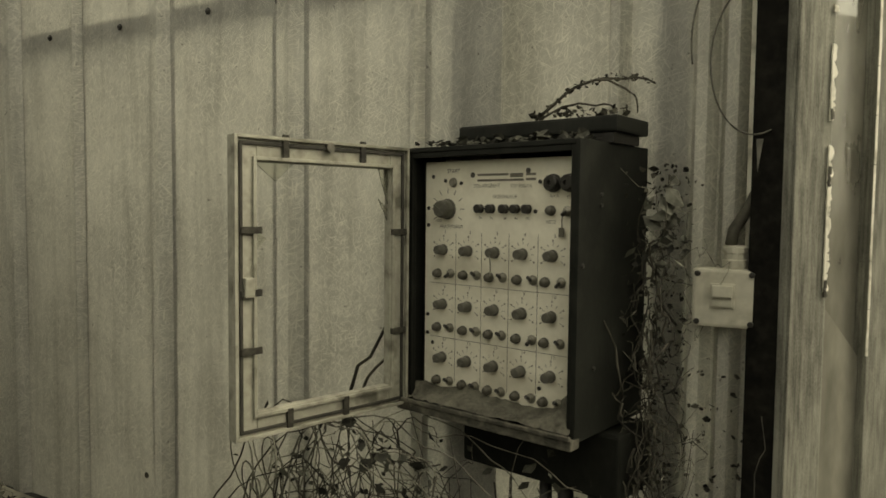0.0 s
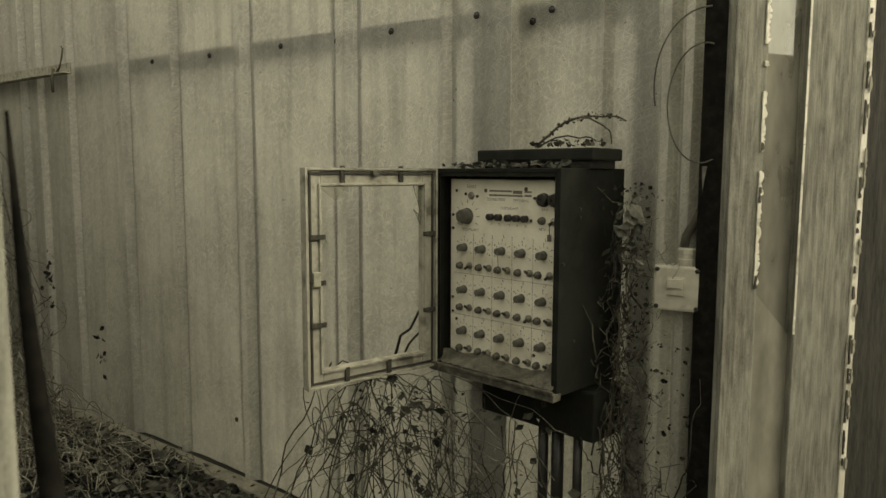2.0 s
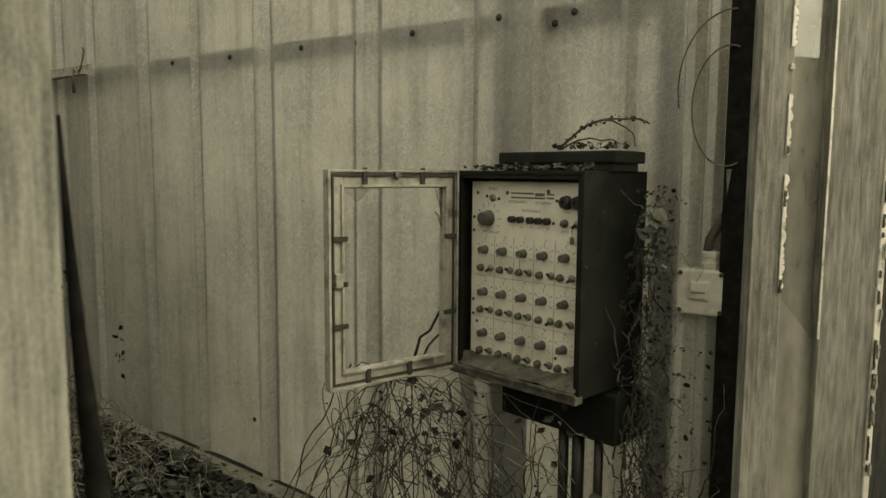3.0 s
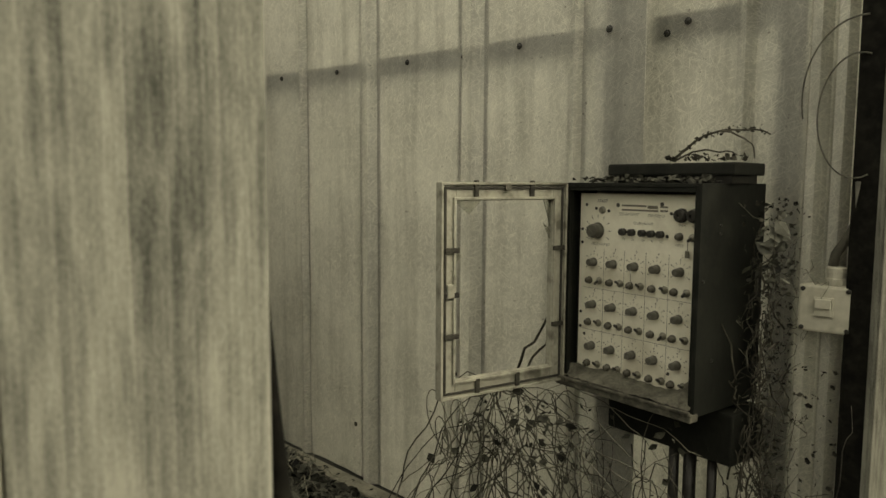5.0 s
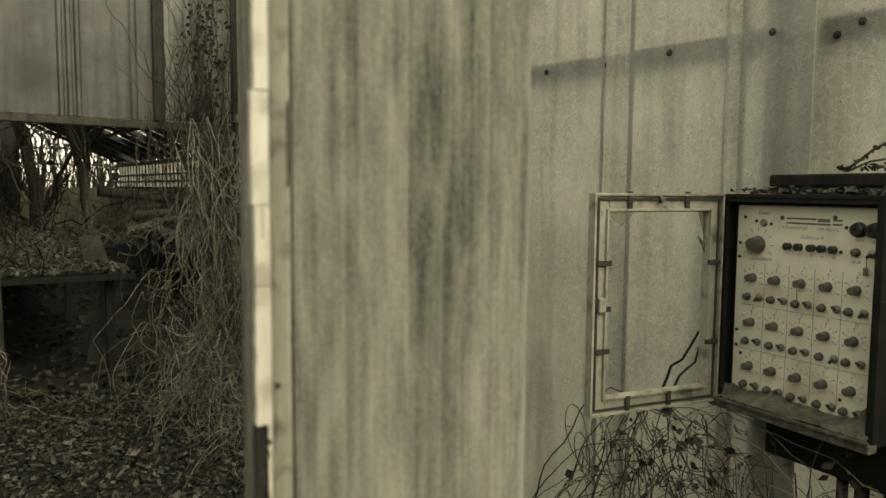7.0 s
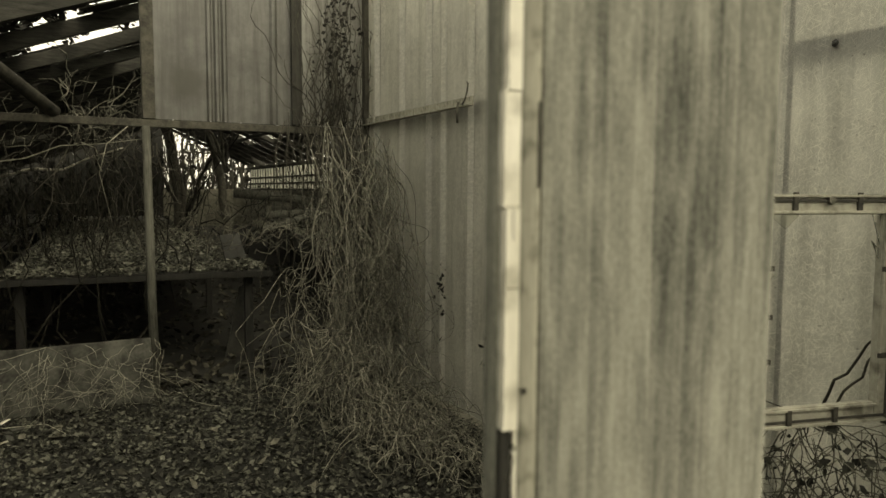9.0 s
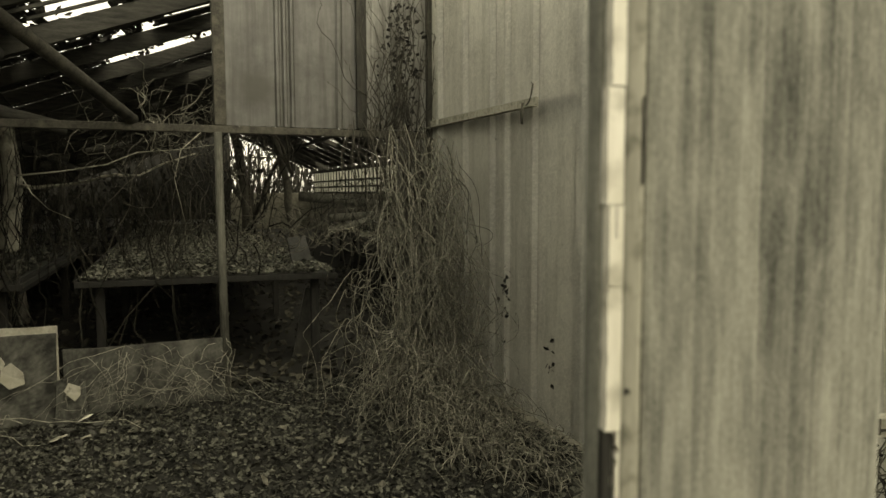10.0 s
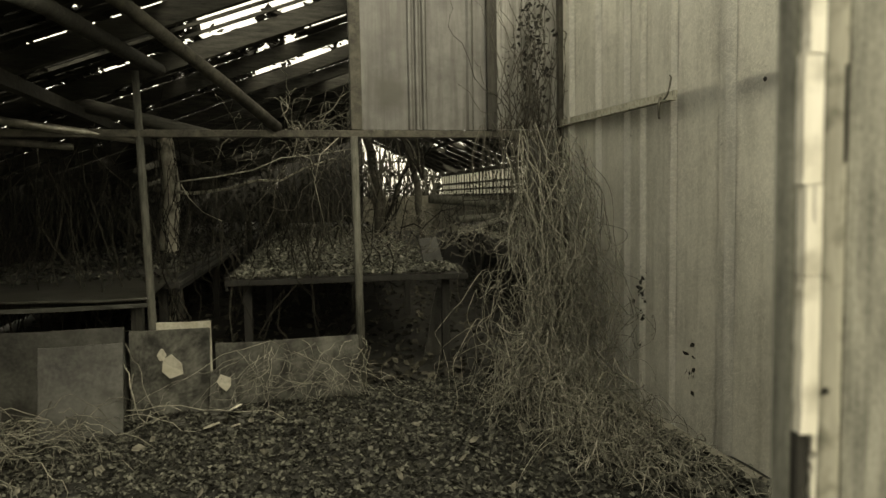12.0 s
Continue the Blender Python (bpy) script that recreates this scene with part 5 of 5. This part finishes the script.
for _ in range(110):
    x0, y0 = rs.uniform(-4.3, -3.0), rs.uniform(0.95, 1.45)
    a, ln = rs.gauss(-0.3, 0.8), rs.uniform(0.3, 0.8)
    P.append((bend((x0, y0, rs.uniform(0.02, 0.12)), (x0 + ln * math.cos(a), min(1.45, y0 + ln * math.sin(a) * 0.5), 0.02), (0, 0, rs.uniform(0.0, 0.08)), 14, rs.uniform(0.02, 0.05), rs), rs.uniform(0.003, 0.006), 0.002))
for _ in range(70):
    x0, y0 = rs.uniform(-4.1, -2.3), rs.uniform(0.9, 1.45)
    a, ln = rs.uniform(0, 6.28), rs.uniform(0.2, 0.6)
    P.append((bend((x0, y0, rs.uniform(0.04, 0.14)), (x0 + ln * math.cos(a), min(1.45, y0 + ln * math.sin(a) * 0.5), rs.uniform(0.03, 0.1)), (0, 0, rs.uniform(0.0, 0.1)), 12, rs.uniform(0.01, 0.03), rs), rs.uniform(0.002, 0.004), 0.0012))
stems("hanging_stems", P[::2], STEM, "tangled curtain of dry trailing stems in the corner")
stems("weathered_hanging_stems", P[1::2], STEM_MID, "darker weathered stems trailing in the corner")
P = []
for _ in range(70):
    x0, y0 = rs.uniform(-5.42, -5.2), rs.uniform(0.75, 1.48)
    z0 = rs.uniform(1.9, 2.1)
    P.append((bend((x0, y0, z0), (x0 + rs.uniform(0, 0.3), y0 + rs.gauss(0, 0.12), rs.uniform(0.1, 1.5)), (rs.uniform(0, 0.1), rs.gauss(0, 0.06), 0), 12, 0.03, rs), 0.004, 0.002))
for _ in range(48):
    y0 = rs.gauss(1.2, 0.16)
    P.append((bend((EX + 0.05, y0, 2.0), (EX + 0.06, y0 + rs.gauss(0, 0.18), rs.uniform(2.3, 3.5)), (0.06, rs.gauss(0, 0.1), 0), 12, 0.035, rs), 0.0045, 0.002))
for _ in range(60):
    y0 = rs.uniform(-1.0, 0.3)
    P.append((bend((EX - rs.uniform(0, 1.2), y0, rs.uniform(1.7, 2.1)), (EX - rs.uniform(-0.1, 1.0), y0 + rs.gauss(0, 0.4), rs.uniform(0.9, 2.3)), (0, 0, rs.uniform(-0.3, 0.2)), 12, 0.04, rs), 0.006, 0.002))
stems("climbing_stems", P, STEM_DARK, "dark climbing stems on the rail and sheets")
v, f = [], []
for _ in range(230):
    y0, z0 = rs.gauss(1.24, 0.09), rs.gauss(2.62, 0.2)
    if z0 < 2.05 or rs.random() < 0.25:
        z0 = rs.uniform(2.05, 3.4)
    add_leaf(v, f, (EX + 0.07 + rs.uniform(0, 0.06), y0, z0), rs.uniform(0.015, 0.05), rs, 0.9, (1, 0, 0))
tagged(new("climbing_leaves", raw_mesh("climbing_leaves", v, f, LEAF_DARK)), "withered leaves on the climbing stems", "leaves", kind="stuff")

# bare branches that reach through the opening
P = [([(-5.6, -1.5, 1.62), (-5.52, -1.22, 1.65), (-5.5, -0.93, 1.7), (-5.48, -0.72, 1.79), (-5.45, -0.47, 1.81), (-5.4, -0.2, 1.85)], 0.008, 0.003),
     ([(-5.6, -1.46, 1.6), (-5.52, -1.4, 1.5), (-5.5, -1.3, 1.39), (-5.48, -1.16, 1.32)], 0.006, 0.002),
     ([(-5.34, -0.3, 1.93), (-5.28, -0.44, 1.8), (-5.26, -0.49, 1.6), (-5.27, -0.42, 1.26)], 0.005, 0.002)]
for _ in range(45):
    x0, y0 = EX - rs.uniform(0.1, 1.6), rs.gauss(-0.55, 0.3)
    P.append((bend((x0, y0, rs.uniform(1.9, 2.15)), (x0 + rs.gauss(0, 0.3), y0 + rs.gauss(0.1, 0.4), rs.uniform(1.7, 2.5)), (0, 0, rs.uniform(-0.2, 0.2)), 10, 0.05, rs), rs.uniform(0.003, 0.007), 0.0015))
stems("opening_branches", P, STEM, "bare twigs reaching through the glasshouse opening")

# brushwood on the low boards, heap at the side, growth inside the glasshouse
P = []
for _ in range(70):
    y0 = rs.uniform(-1.1, -0.15)
    P.append((bend((-5.22 + rs.uniform(-0.1, 0.12), y0, rs.uniform(0.08, 0.47)), (-5.02 + rs.uniform(-0.12, 0.2), y0 + rs.gauss(0, 0.4), rs.uniform(0.0, 0.12)), (0.08, 0, rs.uniform(0, 0.08)), 10, 0.022, rs), 0.0024, 0.0012))
for y0, z0, y1 in ((-1.84, 0.46, -1.66), (-1.8, 0.52, -1.55), (-1.76, 0.3, -1.72)):
    P.append((bend((-5.08, y0, z0), (-4.85, y1, 0.02), (0.05, 0, 0.03), 9, 0.012, rs), 0.005, 0.003))
for _ in range(14):
    y0 = rs.uniform(-2.5, -1.3)
    P.append((bend((-4.95 + rs.uniform(-0.1, 0.15), y0, rs.uniform(0.02, 0.12)), (-4.7 + rs.uniform(-0.2, 0.2), y0 + rs.gauss(0, 0.4), 0.03), (0, 0, rs.uniform(0, 0.08)), 9, 0.02, rs), 0.004, 0.002))
stems("brushwood", P, STEM, "dry brushwood strewn over the low board")
P = []
for _ in range(75):
    x0, y0 = rs.uniform(-4.5, -3.7), rs.uniform(-2.5, -1.95)
    a = rs.uniform(0, 6.28)
    P.append((bend((x0, y0, rs.uniform(0, 0.25)), (x0 + 0.6 * math.cos(a), y0 + 0.6 * math.sin(a), 0.02), (0, 0, rs.uniform(0.0, 0.2)), 10, 0.025, rs), 0.003, 0.0015))
stems("twig_heap", P, STEM_MID, "heap of dry twigs before the boards")
P = []
for _ in range(620):
    x0 = EX - 0.4 - rs.random() ** 1.3 * 9
    y0 = rs.uniform(-3.95, -3.2) if rs.random() < 0.55 else rs.uniform(-3.2, 0.2)
    P.append((bend((x0, y0, rs.uniform(0, 0.9)), (x0 + rs.gauss(0, 0.3), y0 + rs.gauss(0, 0.3), rs.uniform(1.5, 2.4)), (rs.gauss(0, 0.1), rs.gauss(0, 0.1), 0), 8, 0.05, rs), 0.007, 0.003))
for _ in range(60):
    x0, y0 = EX - rs.uniform(0.8, 9), rs.uniform(0.2, 3.0)
    a = rs.uniform(0, 6.28)
    P.append((bend((x0, y0, rs.uniform(0.6, 1.2)), (x0 + rs.uniform(0.4, 1.2) * math.cos(a), y0 + rs.uniform(0.4, 1.2) * math.sin(a), rs.uniform(0.7, 2.0)), (0, 0, rs.uniform(-0.2, 0.3)), 9, 0.05, rs), 0.008, 0.003))
for _ in range(420):
    x0, y0 = rs.uniform(-40, -32), rs.uniform(1.0, 11)
    P.append((bend((x0, y0, -0.1), (x0 + rs.gauss(0, 0.8), y0 + rs.gauss(0, 0.8), rs.uniform(2.5, 6.5)), (rs.gauss(0, 0.2), rs.gauss(0, 0.2), 0), 9, 0.12, rs), rs.uniform(0.02, 0.06), 0.008))
stems("overgrowth", P, STEM_SHADE, "bare shoots filling the glasshouse, toned dark for its shade")

P = []
v, f = [], []
for _ in range(280):
    x0, y0 = rs.uniform(-27, -11), rs.uniform(-3.9, 1.2)
    zt = rs.uniform(1.4, roof_z(y0) - 0.1)
    pts = bend((x0, y0, rs.uniform(-0.05, 0.9)), (x0 + rs.gauss(0, 0.5), y0 + rs.gauss(0, 0.5), zt), (rs.gauss(0, 0.2), rs.gauss(0, 0.2), 0), 9, 0.09, rs)
    P.append((pts, rs.uniform(0.008, 0.022), 0.005))
    for q in rs.sample(pts, 4):
        add_leaf(v, f, (q.x + rs.gauss(0, 0.1), q.y + rs.gauss(0, 0.1), q.z), rs.uniform(0.06, 0.16), rs, 1.0)
stems("thicket", P, STEM_SHADE, "thicket of shoots deep in the glasshouse, toned dark for its shade")
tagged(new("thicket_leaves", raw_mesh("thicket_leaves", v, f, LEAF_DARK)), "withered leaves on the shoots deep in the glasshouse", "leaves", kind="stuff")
P = []
for _ in range(60):
    x0, y0 = rs.uniform(-9.5, -6.4), rs.uniform(-0.1, 2.0)
    a, ln = rs.uniform(0, 6.28), rs.uniform(0.4, 1.1)
    P.append((bend((x0, y0, rs.uniform(0.82, 1.0)), (x0 + 0.5 * ln * math.cos(a), y0 + ln * math.sin(a), rs.uniform(0.82, 1.35)), (0, 0, rs.uniform(0.0, 0.2)), 12, 0.05, rs), rs.uniform(0.004, 0.008), 0.002))
stems("bench_twigs", P, STEM_MID, "bare twigs lying over the leaf-covered benches")

# shoots under and around the cabinet
P, Q = [], []
for _ in range(36):
    x0, y0, z0 = rs.uniform(-1.4, -0.6), rs.uniform(1.3, 1.58), rs.uniform(0.1, 0.72)
    a, ln = rs.uniform(-1.0, 4.2), rs.uniform(0.15, 0.45)
    P.append((bend((x0, y0, z0), (x0 + ln * math.cos(a), y0 + rs.gauss(0, 0.06), max(0.02, min(0.8, z0 + ln * math.sin(a)))), (0, -0.03, rs.uniform(-0.1, 0.1)), 14, 0.014, rs), 0.0028, 0.001))
for _ in range(40):
    x0 = rs.uniform(-1.4, -0.6)
    P.append((bend((x0, rs.uniform(1.3, 1.6), -0.03), (x0 + rs.gauss(0, 0.25), rs.uniform(1.3, 1.6), rs.uniform(0.3, 0.82)), (rs.gauss(0, 0.06), -0.05, 0), 16, 0.02, rs), 0.0032, 0.0012))
runner_spots = []
for k in range(22):
    # runners that climb from the wall foot, arch over and trail along under the cabinet
    x0, y0 = rs.uniform(-2.0, -1.35), rs.uniform(1.2, 1.5)
    xt, zt = rs.uniform(-1.5, -1.15), rs.uniform(0.5, 0.8)
    x1, z1 = xt + rs.uniform(0.15, 0.6), zt + rs.uniform(-0.35, 0.02)
    y1 = rs.uniform(1.3, 1.55)
    up = bend((x0, y0, 0.0), (xt, y1, zt), (rs.uniform(-0.1, 0.02), 0, rs.uniform(0.02, 0.16)), 12, 0.012, rs)
    over = bend(up[-1], (x1, y1 + rs.uniform(-0.05, 0.02), z1), (0, 0, rs.uniform(-0.02, 0.1)), 12, 0.012, rs)
    (Q if k % 3 else P).append((up + over[1:], rs.uniform(0.0022, 0.0036), 0.0014))
    if k % 3 != 1:
        runner_spots += up[8:] + over
    for q in rs.sample(over + up[7:], 2):
        P.append((bend(tuple(q), (q.x + rs.gauss(0, 0.1), q.y + rs.gauss(0, 0.03), max(0.02, q.z - rs.uniform(0.08, 0.5))), (rs.gauss(0, 0.04), -0.02, 0), 9, 0.012, rs), 0.0022, 0.001))
for k in range(9):
    # loops of bleached straw
    cx, cz, r = rs.uniform(-1.62, -1.4), rs.uniform(0.42, 0.62), rs.uniform(0.04, 0.11)
    Q.append(([(cx + r * math.cos(0.35 * i) * (1 - 0.02 * i), 1.3 + 0.012 * i, cz + 1.3 * r * math.sin(0.35 * i)) for i in range(16)], 0.0028, 0.0016))
P.append((bend((-1.44, 1.58, 0.71), (-1.2, 1.6, 1.07), (0, 0, 0.02), 8, 0.01, rs), 0.006, 0.004))
P.append((bend((-1.4, 1.58, 0.70), (-1.2, 1.6, 1.03), (0, 0, 0.0), 8, 0.01, rs), 0.005, 0.004))
for _ in range(80):
    x0, z0 = rs.gauss(-0.525, 0.04), rs.uniform(-0.02, 1.2)
    P.append((bend((x0, 1.62 + rs.uniform(-0.05, 0.1), z0), (x0 + rs.gauss(0, 0.04), 1.62 + rs.uniform(-0.05, 0.1), min(1.45, z0 + rs.uniform(-0.25, 0.35))), (rs.gauss(0, 0.02), -0.02, 0), 9, 0.012, rs), 0.0035, 0.0012))
for _ in range(60):
    x0, z0 = rs.uniform(-0.5, -0.33), rs.uniform(-0.03, 0.5)
    P.append((bend((x0, 1.66, z0), (x0 + rs.gauss(0, 0.06), 1.62 + rs.uniform(-0.06, 0.05), z0 + rs.uniform(-0.15, 0.4)), (rs.gauss(0, 0.05), -0.04, 0), 9, 0.015, rs), 0.003, 0.001))
W = []
for _ in range(150):
    x0, z0 = rs.gauss(-0.515, 0.04), rs.uniform(-0.02, 1.3)
    W.append((bend((x0, rs.uniform(1.62, 1.76), z0), (x0 + rs.gauss(0, 0.05), rs.uniform(1.62, 1.76), z0 + rs.uniform(-0.2, 0.2)), (rs.gauss(0, 0.03), -0.02, 0), 9, 0.014, rs), 0.0014, 0.0008))
stems("fine_stems", W, STEM_MID, "fine fuzzy dead stems in the gap beside the cabinet")
stems("dark_shoots", P, STEM_DARK, "dark thin shoots growing round the cabinet")
stems("pale_shoots", Q, STEM, "pale arching dry stems under the cabinet door")
v, f = [], []
for _ in range(800):
    x0, z0 = rs.gauss(-0.512, 0.038), rs.uniform(-0.02, 1.45)
    add_leaf(v, f, (x0, rs.uniform(1.62, 1.77), z0), rs.uniform(0.006, 0.02), rs, 1.0, (0, -1, 0.2))
for _ in range(230):
    x0, z0 = rs.uniform(-0.55, -0.31), rs.uniform(0.0, 1.0) ** 1.3 - 0.02
    add_leaf(v, f, (x0, rs.uniform(1.7, 1.75), z0), rs.uniform(0.006, 0.022), rs, 1.0, (0, -1, 0.2))
tagged(new("withered_leaves", raw_mesh("withered_leaves", v, f, LEAF_SHADE)), "withered leaves caught in the shoots by the cabinet", "leaves", kind="stuff")
v, f = [], []
for _ in range(110):
    add_leaf(v, f, (rs.uniform(-1.5, -0.6), rs.uniform(1.35, 1.58), rs.uniform(0.1, 0.75)), rs.uniform(0.015, 0.045), rs, 1.0, (0, -1, 0.2))
for q in runner_spots:
    if rs.random() < 0.34:
        add_leaf(v, f, (q.x + rs.gauss(0, 0.012), q.y - rs.uniform(0, 0.03), q.z + rs.gauss(-0.012, 0.015)), rs.uniform(0.012, 0.045), rs, 1.0, (0, -1, 0.2))
tagged(new("hanging_leaves", raw_mesh("hanging_leaves", v, f, LEAF)), "withered leaves hanging in the shoots below the cabinet", "leaves", kind="stuff")
v, f = [], []
for k in range(30):
    add_leaf(v, f, (rs.gauss(-0.5, 0.03), 1.62 + rs.uniform(-0.03, 0.03), rs.uniform(1.2, 1.44)), rs.uniform(0.02, 0.042), rs, 0.9, (0.2, -1, 0.3))
for k in range(4):
    add_leaf(v, f, (-0.5 + 0.014 * k, 1.60, 1.31 + 0.02 * k), 0.06, rs, 0.3, (0.2, -1, 0.3))
tagged(new("curled_leaves", raw_mesh("curled_leaves", v, f, LEAF_LIGHTENED)), "larger dry curled leaves hanging beside the cabinet", "leaves", kind="stuff")
v, f = [], []
for k in range(70):
    t_ = rs.random()
    add_leaf(v, f, (-0.80 + 0.27 * t_, 1.60 + 0.06 * t_ + rs.gauss(0, 0.006), 1.565 + 0.07 * t_ + 0.2 * t_ * (1 - t_) + rs.gauss(0, 0.006)), rs.uniform(0.006, 0.014), rs, 1.2)
for k in range(60):
    add_leaf(v, f, (rs.uniform(-0.83, -0.56), 1.6 + rs.uniform(-0.03, 0.05), 1.562 + rs.uniform(0, 0.015)), rs.uniform(0.01, 0.025), rs, 0.9)
tagged(new("moss_crumbs", raw_mesh("moss_crumbs", v, f, LEAF_SHADE)), "moss and crumbs along the twig and cover", "moss", kind="stuff")

# twig on the cover, wire loops by the post, cables below the terminal box
tw = []
tw.append((bend((-0.80, 1.6, 1.565), (-0.53, 1.66, 1.635), (0, 0, 0.05), 12, 0.003, rs), 0.0045, 0.0025))
tw.append((bend((-0.66, 1.62, 1.65), (-0.56, 1.64, 1.57), (0.02, 0, 0.015), 10, 0.003, rs), 0.0035, 0.002))
tw.append((bend((-0.80, 1.6, 1.56), (-0.6, 1.62, 1.575), (0, 0, 0.025), 10, 0.004, rs), 0.0035, 0.002))
tagged(new("twig", tube_mesh("twig", tw, STEM_DARK, 5)), "bare mossy twig lying on the cabinet cover", "twig")
def arc(cx, cz, r, a0, a1, y, n=22, squash=1.5):
    return [(cx + r * math.cos(radians(a0 + (a1 - a0) * i / n)), y - 0.02 * math.sin(math.pi * i / n), cz + squash * r * math.sin(radians(a0 + (a1 - a0) * i / n))) for i in range(n + 1)]


wires = [(arc(-0.30, 1.72, 0.155, 88, 190, 1.7), 0.0028, 0.0022), (arc(-0.31, 1.68, 0.098, 75, 290, 1.7, 22, 1.75), 0.0026, 0.002)]
tagged(new("wire_loop", tube_mesh("wire_loop", wires, CABLE, 5)), "thin wire looping from the steel post", "wire")
for x, r in ((0.33, 0.018), (0.39, 0.022), (0.47, 0.016)):
    p = cab_m @ Vector((x, 0.2, -0.16))
    tagged(new("riser_cable", tube_mesh("riser_cable", [([p, p + Vector((0.0, 0, -0.3)), p + Vector((0.01, 0, -0.55)), Vector((p.x + 0.01, p.y, -0.06))], r, r)], BLACK, 8)), "black cable rising into the terminal box", "cable", "riser cables")
# dead tendrils and leaf marks climbing on the sheet
v, f = [], []
for cx, cz, n in ((-4.17, 0.78, 26), (-3.66, 0.47, 12)):
    for k in range(n):
        a = rs.gauss(0, 0.03)
        add_leaf(v, f, (cx + a + (0.004 * k if n < 20 else 0), wall_line(cx) - 0.035, cz + rs.gauss(0, 0.12) * (1 if n > 20 else 0.7)), rs.uniform(0.02, 0.045), rs, 0.4, (0, -1, 0))
tagged(new("clinging_leaves", raw_mesh("clinging_leaves", v, f, LEAF_DARK)), "dead tendril leaves clinging to the sheet", "leaves", kind="stuff")
for bx, bz in ((-2.385, 0.277), (-2.47, 0.28)):
    tagged(part("bolt", lathe([(0.011, 0), (0.012, 0.003), (0.006, 0.006)], 10, "-y"), RUST, None, m=pose(bx, 1.645, bz)), "rusty bolt head with washer in the sheet", "bolt", "bolts of the batten")

P = []
for _ in range(45):
    x0, y0 = rs.uniform(0.1, 0.7), rs.uniform(2.6, 3.2)
    P.append((bend((x0, y0, rs.uniform(1.7, 2.0)), (x0 + rs.gauss(0, 0.25), y0, rs.uniform(2.2, 3.2)), (0, 0, 0), 8, 0.03, rs), rs.uniform(0.004, 0.009), 0.002))
stems("twigs_behind_glass", P, STEM_DARK, "thin bare twigs seen through the dusty glass")
